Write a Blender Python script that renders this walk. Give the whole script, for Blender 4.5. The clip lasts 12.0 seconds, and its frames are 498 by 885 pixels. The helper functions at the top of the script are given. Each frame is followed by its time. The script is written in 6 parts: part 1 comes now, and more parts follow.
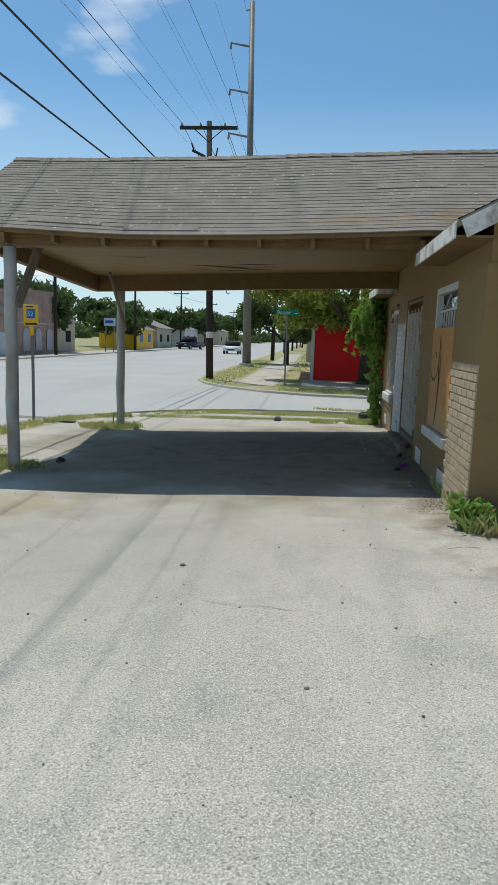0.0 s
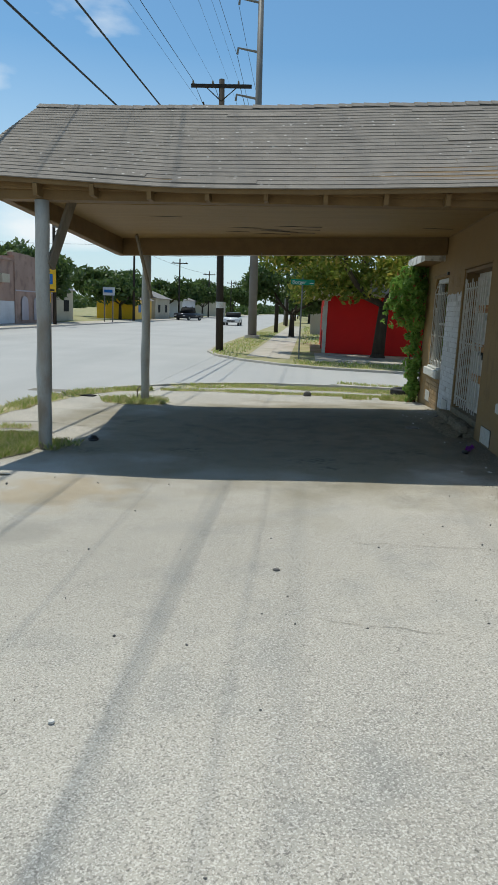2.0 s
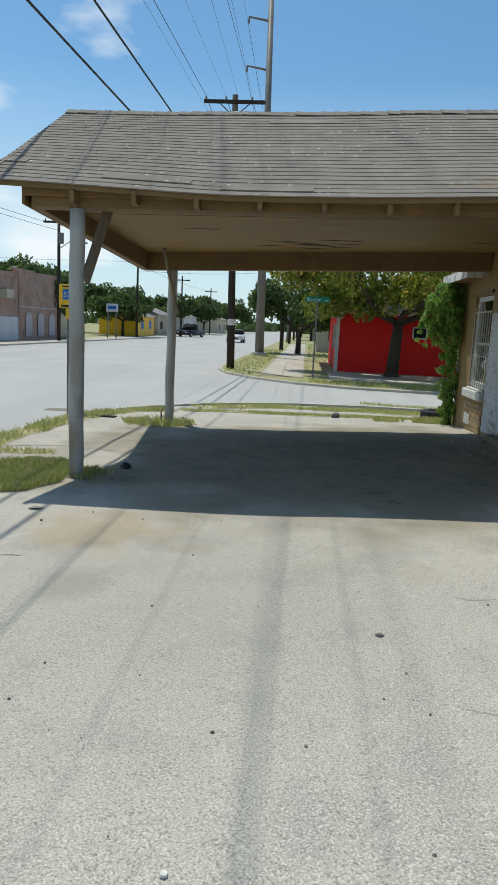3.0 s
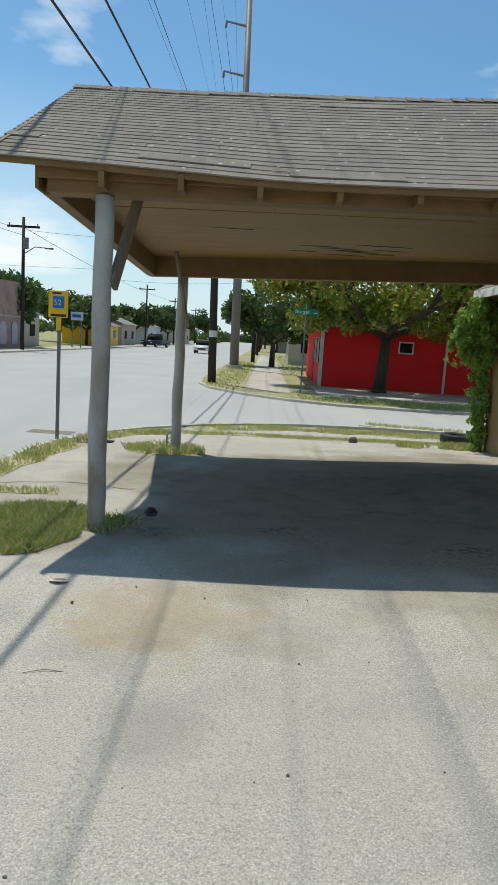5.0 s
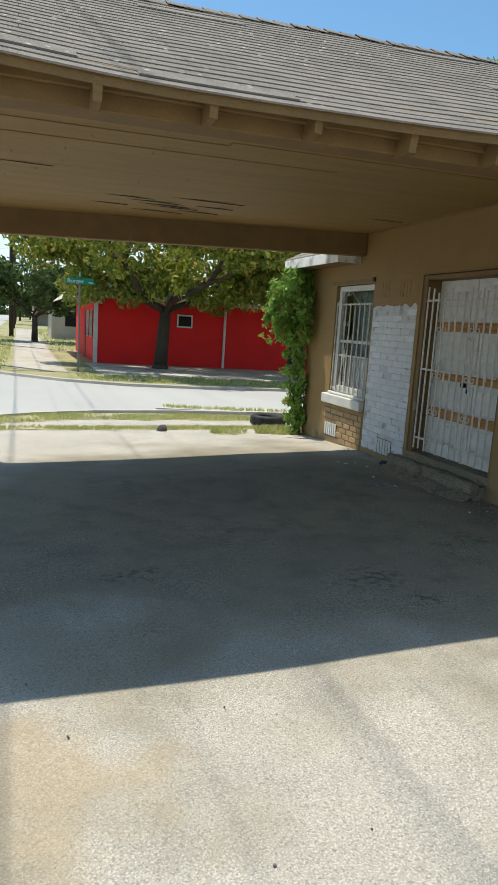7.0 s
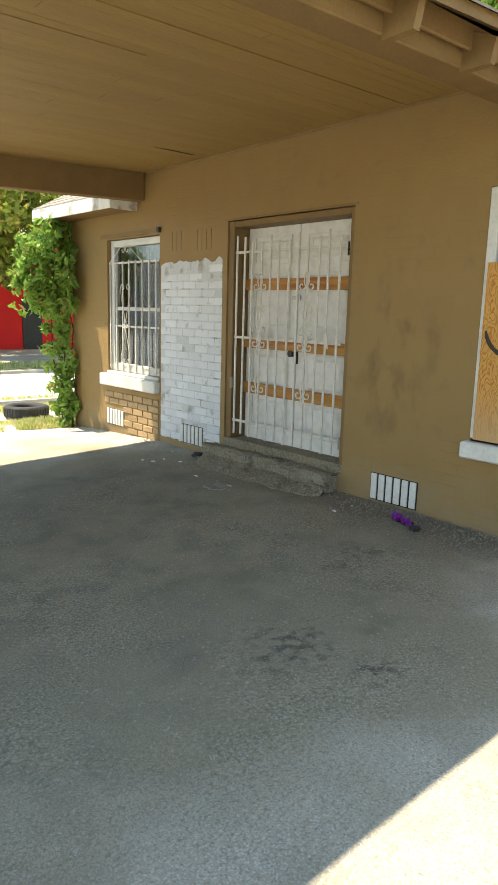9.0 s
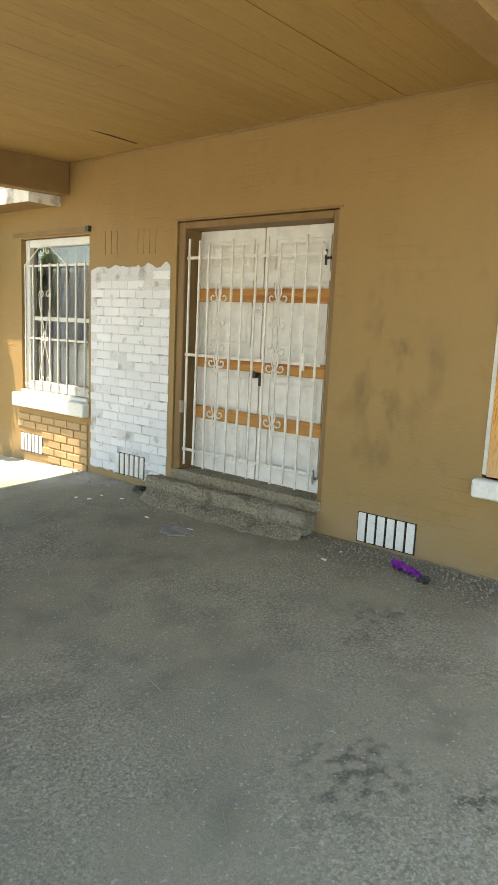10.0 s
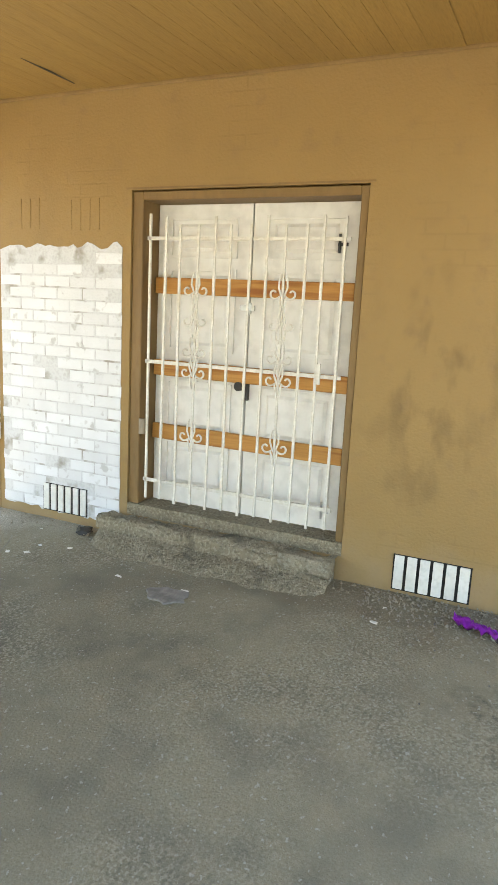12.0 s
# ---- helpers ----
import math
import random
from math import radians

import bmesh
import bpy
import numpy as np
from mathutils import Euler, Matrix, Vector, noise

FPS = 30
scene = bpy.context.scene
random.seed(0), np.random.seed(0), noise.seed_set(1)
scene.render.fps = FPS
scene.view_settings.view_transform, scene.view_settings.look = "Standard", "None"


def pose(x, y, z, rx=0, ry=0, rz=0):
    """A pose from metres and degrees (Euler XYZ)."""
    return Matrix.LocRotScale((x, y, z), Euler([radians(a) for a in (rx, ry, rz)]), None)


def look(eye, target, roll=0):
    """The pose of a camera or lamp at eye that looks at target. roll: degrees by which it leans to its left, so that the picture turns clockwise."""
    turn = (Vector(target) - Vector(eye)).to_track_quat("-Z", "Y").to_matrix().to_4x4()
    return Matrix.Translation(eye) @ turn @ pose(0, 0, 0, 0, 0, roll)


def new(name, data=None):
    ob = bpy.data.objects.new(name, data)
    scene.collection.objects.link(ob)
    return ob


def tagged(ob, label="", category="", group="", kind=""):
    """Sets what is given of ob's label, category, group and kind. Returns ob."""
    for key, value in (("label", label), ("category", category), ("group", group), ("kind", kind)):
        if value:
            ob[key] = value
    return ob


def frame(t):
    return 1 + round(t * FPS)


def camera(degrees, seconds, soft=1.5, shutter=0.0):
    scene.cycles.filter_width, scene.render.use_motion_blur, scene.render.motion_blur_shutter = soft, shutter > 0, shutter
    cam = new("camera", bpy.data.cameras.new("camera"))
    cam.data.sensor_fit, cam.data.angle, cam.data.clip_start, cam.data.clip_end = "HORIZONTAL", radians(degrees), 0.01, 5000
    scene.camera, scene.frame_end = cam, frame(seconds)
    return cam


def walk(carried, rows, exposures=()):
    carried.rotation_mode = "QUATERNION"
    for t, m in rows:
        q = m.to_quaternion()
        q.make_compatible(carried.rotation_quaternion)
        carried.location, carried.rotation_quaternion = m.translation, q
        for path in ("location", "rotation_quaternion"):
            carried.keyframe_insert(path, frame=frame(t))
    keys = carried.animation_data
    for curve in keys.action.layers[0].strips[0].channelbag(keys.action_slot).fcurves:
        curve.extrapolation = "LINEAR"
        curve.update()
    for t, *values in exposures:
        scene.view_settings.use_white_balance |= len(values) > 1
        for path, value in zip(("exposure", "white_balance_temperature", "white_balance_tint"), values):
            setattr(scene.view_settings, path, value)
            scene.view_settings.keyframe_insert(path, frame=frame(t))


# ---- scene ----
cam = camera(40.3, 12.0)
PATH = [
    (0, (-1.499, 0.902, 1.747), (-1.672, 2.871, 1.444), 1.9),
    (0.5, (-1.587, 1.06, 1.757), (-1.816, 3.028, 1.482), 2.5),
    (1, (-1.704, 1.27, 1.726), (-2.075, 3.216, 1.447), 4.3),
    (1.5, (-1.945, 1.454, 1.665), (-2.24, 3.407, 1.349), 6.2),
    (2, (-2.294, 1.61, 1.678), (-2.444, 3.567, 1.296), 2.5),
    (2.5, (-2.596, 1.911, 1.672), (-2.831, 3.859, 1.281), 0.7),
    (3, (-2.906, 2.224, 1.667), (-3.053, 4.19, 1.333), 2.8),
    (3.5, (-3.239, 2.458, 1.699), (-3.224, 4.429, 1.363), 2.1),
    (3.7, (-3.346, 2.578, 1.693), (-3.428, 4.546, 1.346), 2.3),
    (5.5, (-4.168, 3.928, 1.686), (-4.165, 5.907, 1.401), 4.5),
    (6, (-4.395, 4.284, 1.647), (-4.314, 6.261, 1.355), 4.9),
    (6.5, (-4.465, 4.729, 1.65), (-4.113, 6.675, 1.352), 3.3),
    (7, (-4.433, 5.23, 1.686), (-3.786, 7.094, 1.353), 3.7),
    (7.5, (-4.383, 5.749, 1.691), (-3.346, 7.408, 1.277), 5.4),
    (7.7, (-4.359, 5.877, 1.71), (-3.212, 7.459, 1.286), 4.3),
    (9.3, (-4.101, 7.382, 1.565), (-2.793, 8.849, 1.194), 1.9),
    (9.5, (-4.042, 7.579, 1.572), (-2.718, 9.033, 1.207), 2.5),
    (10, (-4.067, 8.098, 1.597), (-2.533, 9.336, 1.26), 2.6),
    (10.5, (-3.941, 8.493, 1.598), (-2.265, 9.533, 1.268), 2.5),
    (11, (-3.841, 8.931, 1.65), (-2.173, 9.977, 1.303), 1.8),
    (11.5, (-3.782, 9.373, 1.666), (-1.881, 9.894, 1.327), 3.1),
    (12, (-3.773, 9.606, 1.704), (-1.987, 10.422, 1.322), 2.9),
]
walk(cam, [(t, look(eye, target, roll)) for t, eye, target, roll in PATH],
     [(0.0, -0.16, 6330, 5), (0.7, -0.18, 6330, 5), (1.5, -0.24, 6330, 5), (2.1, -0.14, 6350, 5), (3.0, -0.10, 6380, 5), (3.5, 0.06, 6430, 5), (5.5, -0.08, 6520, 5.5), (6.0, 0.02, 6600, 6), (6.5, 0.2, 6640, 6.5), (7.0, 0.42, 6680, 7), (7.7, 0.82, 6850, 8), (9.3, 1.85, 8000, 9), (10.0, 2.28, 8300, 10), (10.5, 2.85, 8400, 11), (11.0, 2.7, 8400, 12), (11.5, 3.2, 8400, 12), (12.0, 2.75, 8300, 12)])

# ---- light ----
SUN = Vector((-0.27, 0.29, 1.0)).normalized()
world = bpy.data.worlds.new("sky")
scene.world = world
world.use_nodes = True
wn, wl = world.node_tree.nodes, world.node_tree.links
sky = wn.new("ShaderNodeTexSky")
sky.sky_type = "NISHITA"
sky.sun_disc = False
sky.sun_elevation = math.asin(SUN.z)
sky.sun_rotation = math.atan2(SUN.x, SUN.y)
sky.air_density, sky.dust_density, sky.ozone_density = 1.0, 0.5, 1.5
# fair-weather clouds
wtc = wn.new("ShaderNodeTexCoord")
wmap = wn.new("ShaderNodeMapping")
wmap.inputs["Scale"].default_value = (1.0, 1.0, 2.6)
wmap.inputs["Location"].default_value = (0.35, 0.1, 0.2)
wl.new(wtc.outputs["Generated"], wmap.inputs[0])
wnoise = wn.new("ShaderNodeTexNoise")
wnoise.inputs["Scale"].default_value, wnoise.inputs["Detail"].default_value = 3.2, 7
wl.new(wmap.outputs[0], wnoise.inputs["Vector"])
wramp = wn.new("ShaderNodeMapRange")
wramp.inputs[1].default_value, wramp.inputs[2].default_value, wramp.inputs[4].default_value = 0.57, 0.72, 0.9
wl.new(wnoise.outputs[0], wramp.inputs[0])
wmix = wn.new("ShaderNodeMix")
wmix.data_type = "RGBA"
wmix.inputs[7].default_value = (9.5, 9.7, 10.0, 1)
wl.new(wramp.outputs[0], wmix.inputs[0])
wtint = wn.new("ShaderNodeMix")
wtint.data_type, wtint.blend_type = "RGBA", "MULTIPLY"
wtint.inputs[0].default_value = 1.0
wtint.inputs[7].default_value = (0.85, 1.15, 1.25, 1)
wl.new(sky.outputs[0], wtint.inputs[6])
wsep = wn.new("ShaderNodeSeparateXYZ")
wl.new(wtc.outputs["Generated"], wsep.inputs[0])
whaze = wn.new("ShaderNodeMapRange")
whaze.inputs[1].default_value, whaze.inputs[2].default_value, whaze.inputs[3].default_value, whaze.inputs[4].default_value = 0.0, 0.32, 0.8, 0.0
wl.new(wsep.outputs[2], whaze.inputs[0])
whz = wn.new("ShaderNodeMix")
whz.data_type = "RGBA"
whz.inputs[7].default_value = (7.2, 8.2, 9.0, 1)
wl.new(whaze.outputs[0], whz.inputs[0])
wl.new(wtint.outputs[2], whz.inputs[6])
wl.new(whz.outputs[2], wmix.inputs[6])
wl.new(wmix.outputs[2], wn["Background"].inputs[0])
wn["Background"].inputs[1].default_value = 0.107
sun_data = bpy.data.lights.new("sun", "SUN")
sun_data.energy, sun_data.angle, sun_data.color = 3.9, radians(0.53), (1.0, 0.95, 0.86)
sun = new("sun", sun_data)
sun.matrix_world = look(SUN * 60, (0, 0, 0))

# ---- materials ----
class Nodes:
    """A node material built up step by step."""

    def __init__(self, name, rough=0.8, metal=0.0, spec=0.3):
        self.m = bpy.data.materials.new(name)
        self.m.use_nodes = True
        self.n, self.l = self.m.node_tree.nodes, self.m.node_tree.links
        self.b = self.n["Principled BSDF"]
        self.b.inputs["Roughness"].default_value = rough
        self.b.inputs["Metallic"].default_value = metal
        self.b.inputs["Specular IOR Level"].default_value = spec
        geo = self.n.new("ShaderNodeNewGeometry")
        self.island = geo.outputs["Random Per Island"]
        self.pos = geo.outputs["Position"]

    def put(self, sock, v):
        if isinstance(v, bpy.types.NodeSocket):
            self.l.new(v, sock)
        elif isinstance(v, tuple) and len(v) == 3 and sock.type == "RGBA":
            sock.default_value = (*v, 1)
        else:
            sock.default_value = v

    def stretched(self, s, shift=(0, 0, 0)):
        mp = self.n.new("ShaderNodeMapping")
        mp.inputs["Scale"].default_value, mp.inputs["Location"].default_value = s, shift
        self.l.new(self.pos, mp.inputs[0])
        return mp.outputs[0]

    def noise(self, scale, lo=0.35, hi=0.65, detail=5, vec=None, distort=0.0, rough=0.5):
        t = self.n.new("ShaderNodeTexNoise")
        t.inputs["Scale"].default_value, t.inputs["Detail"].default_value = scale, detail
        t.inputs["Distortion"].default_value, t.inputs["Roughness"].default_value = distort, rough
        self.l.new(vec or self.pos, t.inputs["Vector"])
        return self.ramp(t.outputs[0], lo, hi)

    def cells(self, scale, lo, hi, vec=None, feature="F1"):
        t = self.n.new("ShaderNodeTexVoronoi")
        t.feature = feature
        t.inputs["Scale"].default_value = scale
        self.l.new(vec or self.pos, t.inputs["Vector"])
        return self.ramp(t.outputs[0], lo, hi)

    def ramp(self, v, lo, hi, a=0.0, b=1.0):
        r = self.n.new("ShaderNodeMapRange")
        self.put(r.inputs[0], v)
        r.inputs[1].default_value, r.inputs[2].default_value, r.inputs[3].default_value, r.inputs[4].default_value = lo, hi, a, b
        return r.outputs[0]

    def math(self, op, a, b=0.0):
        x = self.n.new("ShaderNodeMath")
        x.operation = op
        self.put(x.inputs[0], a)
        self.put(x.inputs[1], b)
        return x.outputs[0]

    def mix(self, fac, a, c):
        x = self.n.new("ShaderNodeMix")
        x.data_type = "RGBA"
        self.put(x.inputs[0], fac)
        self.put(x.inputs[6], a)
        self.put(x.inputs[7], c)
        return x.outputs[2]

    def spot(self, x, y, z, sx, sy, sz, edge=0.5, wobble=0.35, wscale=3.0):
        """1 inside a ragged blot round a place, 0 outside."""
        mp = self.n.new("ShaderNodeMapping")
        mp.vector_type = "POINT"
        mp.inputs["Location"].default_value = (-x / sx, -y / sy, -z / sz)
        mp.inputs["Scale"].default_value = (1 / sx, 1 / sy, 1 / sz)
        self.l.new(self.pos, mp.inputs[0])
        ln = self.n.new("ShaderNodeVectorMath")
        ln.operation = "LENGTH"
        self.l.new(mp.outputs[0], ln.inputs[0])
        d = self.math("ADD", ln.outputs["Value"], self.math("MULTIPLY", self.noise(wscale, 0.3, 0.7), wobble))
        return self.ramp(d, 1.0 + wobble / 2, 1.0 + wobble / 2 - edge)

    def value(self, c, by, amount):
        hs = self.n.new("ShaderNodeHueSaturation")
        self.put(hs.inputs["Value"], self.ramp(by, 0, 1, 1 - amount, 1 + amount))
        self.put(hs.inputs["Color"], c)
        return hs.outputs[0]

    def random(self):
        return self.n.new("ShaderNodeObjectInfo").outputs["Random"]

    def bump(self, h, strength=0.3, dist=0.01):
        bp = self.n.new("ShaderNodeBump")
        bp.inputs["Strength"].default_value, bp.inputs["Distance"].default_value = strength, dist
        self.put(bp.inputs["Height"], h)
        self.l.new(bp.outputs[0], self.b.inputs["Normal"])

    def done(self, c):
        self.put(self.b.inputs["Base Color"], c)
        return self.m


def plain(name, c1, c2, rough=0.8, scale=6.0, grain=70.0, bump=0.15, metal=0.0, spec=0.3, vary=0.0, island=0.0, stretch=(1, 1, 1), c3=None, s3=0.8):
    k = Nodes(name, rough, metal, spec)
    v = k.stretched(stretch)
    c = k.mix(k.noise(scale, vec=v), c1, c2)
    c = k.mix(k.math("MULTIPLY", k.noise(grain, 0.45, 0.7, vec=v), 0.35), c, tuple(x * 0.6 for x in c1))
    if c3:
        c = k.mix(k.noise(s3, 0.52, 0.68, vec=v), c, c3)
    if vary:
        c = k.value(c, k.random(), vary)
    if island:
        c = k.value(c, k.island, island)
    if bump:
        k.bump(k.noise(grain, 0.2, 0.8, vec=v), bump)
    return k.done(c)


def lot_material():
    k = Nodes("worn exposed-aggregate concrete", 0.92)
    c = k.mix(k.noise(0.6, 0.3, 0.7), (0.515, 0.470, 0.394), (0.45, 0.408, 0.343))
    c = k.mix(k.noise(2.2, 0.5, 0.75, 6), c, (0.34, 0.325, 0.29))
    # pebbles showing in the worn face
    worn = k.noise(0.9, 0.38, 0.6, 4)
    peb = k.cells(70, 0.12, 0.6)
    c = k.mix(k.math("MULTIPLY", k.math("MULTIPLY", peb, k.ramp(worn, 0, 1, 0.35, 1.0)), 0.45), c, (0.25, 0.235, 0.205))
    c = k.mix(k.math("MULTIPLY", k.noise(118, 0.53, 0.60, 2), 0.56), c, (0.74, 0.70, 0.62))
    c = k.mix(k.math("MULTIPLY", k.noise(96, 0.55, 0.62, 2), 0.68), c, (0.19, 0.172, 0.145))
    c = k.mix(k.math("MULTIPLY", k.noise(34, 0.70, 0.74, 2), 0.7), c, (0.12, 0.11, 0.095))
    # ground-in dirt before the canopy
    c = k.mix(k.math("MULTIPLY", k.spot(-3.6, 6.2, 0, 3.2, 2.6, 9, 0.9, 0.5, 0.9), 0.42), c, (0.30, 0.275, 0.225))
    # rusty round stain and old oil
    c = k.mix(k.math("MULTIPLY", k.spot(-4.5, 7.6, 0, 0.72, 0.75, 9, 0.6, 0.8, 3.0), 0.5), c, (0.36, 0.265, 0.14))
    c = k.mix(k.math("MULTIPLY", k.spot(-4.3, 6.35, 0, 0.32, 0.36, 9, 0.6), 0.35), c, (0.2, 0.19, 0.16))
    c = k.mix(k.math("MULTIPLY", k.spot(-3.35, 2.9, 0, 0.45, 0.5, 9, 0.8), 0.35), c, (0.2, 0.19, 0.17))
    # grime and oil under the canopy, widened to its shadow edge to paint deeper shade
    grime_shade = k.math("MULTIPLY", k.spot(-2.3, 11.0, 0, 4.1, 4.0, 9, 0.4, 0.5, 0.8), 0.88)
    c = k.mix(grime_shade, c, (0.214, 0.185, 0.119))
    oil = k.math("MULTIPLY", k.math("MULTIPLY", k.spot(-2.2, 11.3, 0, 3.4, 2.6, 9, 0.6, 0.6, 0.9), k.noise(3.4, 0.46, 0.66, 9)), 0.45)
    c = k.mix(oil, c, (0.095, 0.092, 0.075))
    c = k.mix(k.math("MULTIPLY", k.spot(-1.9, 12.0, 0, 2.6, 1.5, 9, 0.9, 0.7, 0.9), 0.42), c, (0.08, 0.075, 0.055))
    # darker strip along the wall's foot
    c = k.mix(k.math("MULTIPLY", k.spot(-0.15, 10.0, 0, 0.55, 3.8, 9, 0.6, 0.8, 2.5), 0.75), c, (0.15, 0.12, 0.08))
    for px, py, rx, ry in ((-2.1, 9.15, 0.45, 0.3), (-1.95, 8.75, 0.2, 0.15), (-4.75, 9.35, 0.3, 0.2), (-3.7, 9.6, 0.35, 0.2), (-1.0, 9.7, 0.3, 0.25)):
        crumb = k.math("MULTIPLY", k.spot(px, py, 0, rx, ry, 9, 0.8, 0.8, 4.0), k.noise(17, 0.46, 0.62, 8))
        c = k.mix(k.math("MULTIPLY", crumb, 0.75), c, (0.06, 0.052, 0.038))
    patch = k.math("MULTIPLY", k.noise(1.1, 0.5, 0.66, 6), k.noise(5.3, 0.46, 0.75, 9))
    c = k.mix(k.math("MULTIPLY", k.math("MULTIPLY", grime_shade, patch), 0.75), c, (0.085, 0.077, 0.056))
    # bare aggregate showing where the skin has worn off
    bare = k.math("MULTIPLY", k.ramp(grime_shade, 0, 0.85, 0.0, 1.0), k.noise(1.3, 0.36, 0.62, 8))
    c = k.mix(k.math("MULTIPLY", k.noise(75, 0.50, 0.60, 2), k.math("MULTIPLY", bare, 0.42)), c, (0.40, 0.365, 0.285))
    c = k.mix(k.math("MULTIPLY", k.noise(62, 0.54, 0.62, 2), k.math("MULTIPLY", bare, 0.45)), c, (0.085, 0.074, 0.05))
    c = k.mix(k.math("MULTIPLY", k.noise(48, 0.66, 0.70, 2), k.ramp(grime_shade, 0, 0.85, 0.0, 0.6)), c, (0.38, 0.365, 0.32))
    h = k.math("ADD", k.math("MULTIPLY", peb, worn), k.noise(180, 0.2, 0.8, 3))
    k.bump(h, 0.33, 0.007)
    return k.done(c)


def stucco_material():
    k = Nodes("tan painted stucco", 0.72, spec=0.35)
    c = k.mix(k.noise(1.4, 0.3, 0.7), (0.255, 0.161, 0.060), (0.23, 0.145, 0.055))
    c = k.mix(k.noise(7, 0.58, 0.85, 6), c, (0.21, 0.132, 0.058))
    smudge = k.math("MULTIPLY", k.spot(0, 10.25, 1.25, 1, 0.42, 0.75, 0.8, 0.7, 3.0), k.noise(4.0, 0.48, 0.62, 6, k.stretched((1, 1.5, 0.8))))
    c = k.mix(k.math("MULTIPLY", smudge, 0.55), c, (0.105, 0.064, 0.026))
    drip = k.noise(2.2, 0.56, 0.74, 6, k.stretched((1, 1, 0.25)))
    c = k.mix(k.math("MULTIPLY", drip, 0.14), c, (0.165, 0.105, 0.052))
    # paler, greyer band with a ragged edge along the wall's foot
    pale_foot = k.math("MULTIPLY", k.spot(0, 11.0, 0.1, 9, 9, 0.42, 0.9, 0.6, 5.0), 0.4)
    c = k.mix(pale_foot, c, (0.275, 0.205, 0.128))
    sep = k.n.new("ShaderNodeSeparateXYZ")
    k.l.new(k.pos, sep.inputs[0])
    com = k.n.new("ShaderNodeCombineXYZ")
    k.l.new(sep.outputs[1], com.inputs[0])
    k.l.new(sep.outputs[2], com.inputs[1])
    br = k.n.new("ShaderNodeTexBrick")
    br.inputs["Scale"].default_value, br.inputs["Mortar Size"].default_value, br.inputs["Mortar Smooth"].default_value = 1.0, 0.008, 0.6
    br.inputs["Brick Width"].default_value, br.inputs["Row Height"].default_value = 0.216, 0.0795
    k.l.new(com.outputs[0], br.inputs["Vector"])
    joint = k.math("MULTIPLY", br.outputs["Fac"], k.noise(1.7, 0.53, 0.68))
    c = k.mix(k.math("MULTIPLY", joint, 0.22), c, (0.15, 0.094, 0.038))
    k.bump(k.math("ADD", k.math("MULTIPLY", joint, -0.8), k.noise(60, 0.2, 0.8, 4)), 0.25, 0.012)
    return k.done(c)


def rubble_material(name, c1, c2, pale, dark, amount):
    """Broken concrete with its stones showing."""
    k = Nodes(name, 0.95)
    c = k.mix(k.noise(4, 0.35, 0.68, 6), c1, c2)
    c = k.mix(k.math("MULTIPLY", k.noise(55, 0.52, 0.60, 3), amount), c, pale)
    c = k.mix(k.math("MULTIPLY", k.noise(40, 0.56, 0.64, 3), amount), c, dark)
    c = k.mix(k.math("MULTIPLY", k.noise(9, 0.6, 0.7, 8), 0.6), c, dark)
    k.bump(k.math("ADD", k.noise(45, 0.3, 0.7, 4), k.noise(120, 0.2, 0.8, 2)), 0.8, 0.014)
    return k.done(c)


def plywood_material():
    k = Nodes("weathered plywood", 0.6)
    v = k.stretched((1, 3.0, 0.85))
    warp = k.noise(2.6, 0.2, 0.8, 3, v, 1.2)
    rings = k.math("FRACT", k.math("MULTIPLY", warp, 10.0))
    rings = k.math("ABSOLUTE", k.math("SUBTRACT", rings, 0.5))
    c = k.mix(k.ramp(rings, 0.02, 0.28), (0.33, 0.122, 0.022), (0.52, 0.27, 0.068))
    c = k.mix(k.math("MULTIPLY", k.noise(2.0, 0.4, 0.7), 0.5), c, (0.45, 0.19, 0.04))
    c = k.mix(k.math("MULTIPLY", k.spot(0, 8.9, 0.78, 1, 2, 0.35, 0.8), 0.55), c, (0.45, 0.33, 0.2))
    k.bump(k.noise(90, 0.3, 0.7, 3, v), 0.2)
    return k.done(c)


def white_brick_material(name, c1, c2, gone, amount):
    k = Nodes(name, 0.65)
    c = k.mix(k.noise(5, 0.35, 0.7), c1, c2)
    c = k.mix(k.math("MULTIPLY", k.noise(11, 0.60, 0.68, 7), amount), c, gone)
    c = k.value(c, k.random(), 0.07)
    k.bump(k.noise(55, 0.2, 0.8, 4), 0.35, 0.008)
    return k.done(c)


def glass_material():
    k = Nodes("window glass", 0.03, spec=0.5)
    k.b.inputs["Transmission Weight"].default_value = 1.0
    k.b.inputs["IOR"].default_value = 1.45
    return k.done((0.75, 0.8, 0.8))


def leaf_material(name, c1, c2, c3=None, part3=0.25):
    k = Nodes(name, 0.55, spec=0.35)
    c = k.mix(k.island, c1, c2)
    if c3:
        c = k.mix(k.math("GREATER_THAN", k.math("FRACT", k.math("MULTIPLY", k.island, 37.0)), 1 - part3), c, c3)
    k.b.inputs["Subsurface Weight"].default_value = 0.0
    tr = k.n.new("ShaderNodeBsdfTranslucent")
    k.put(tr.inputs[0], c)
    ms = k.n.new("ShaderNodeMixShader")
    ms.inputs[0].default_value = 0.45
    k.l.new(k.b.outputs[0], ms.inputs[1])
    k.l.new(tr.outputs[0], ms.inputs[2])
    k.l.new(ms.outputs[0], k.n["Material Output"].inputs[0])
    return k.done(c)


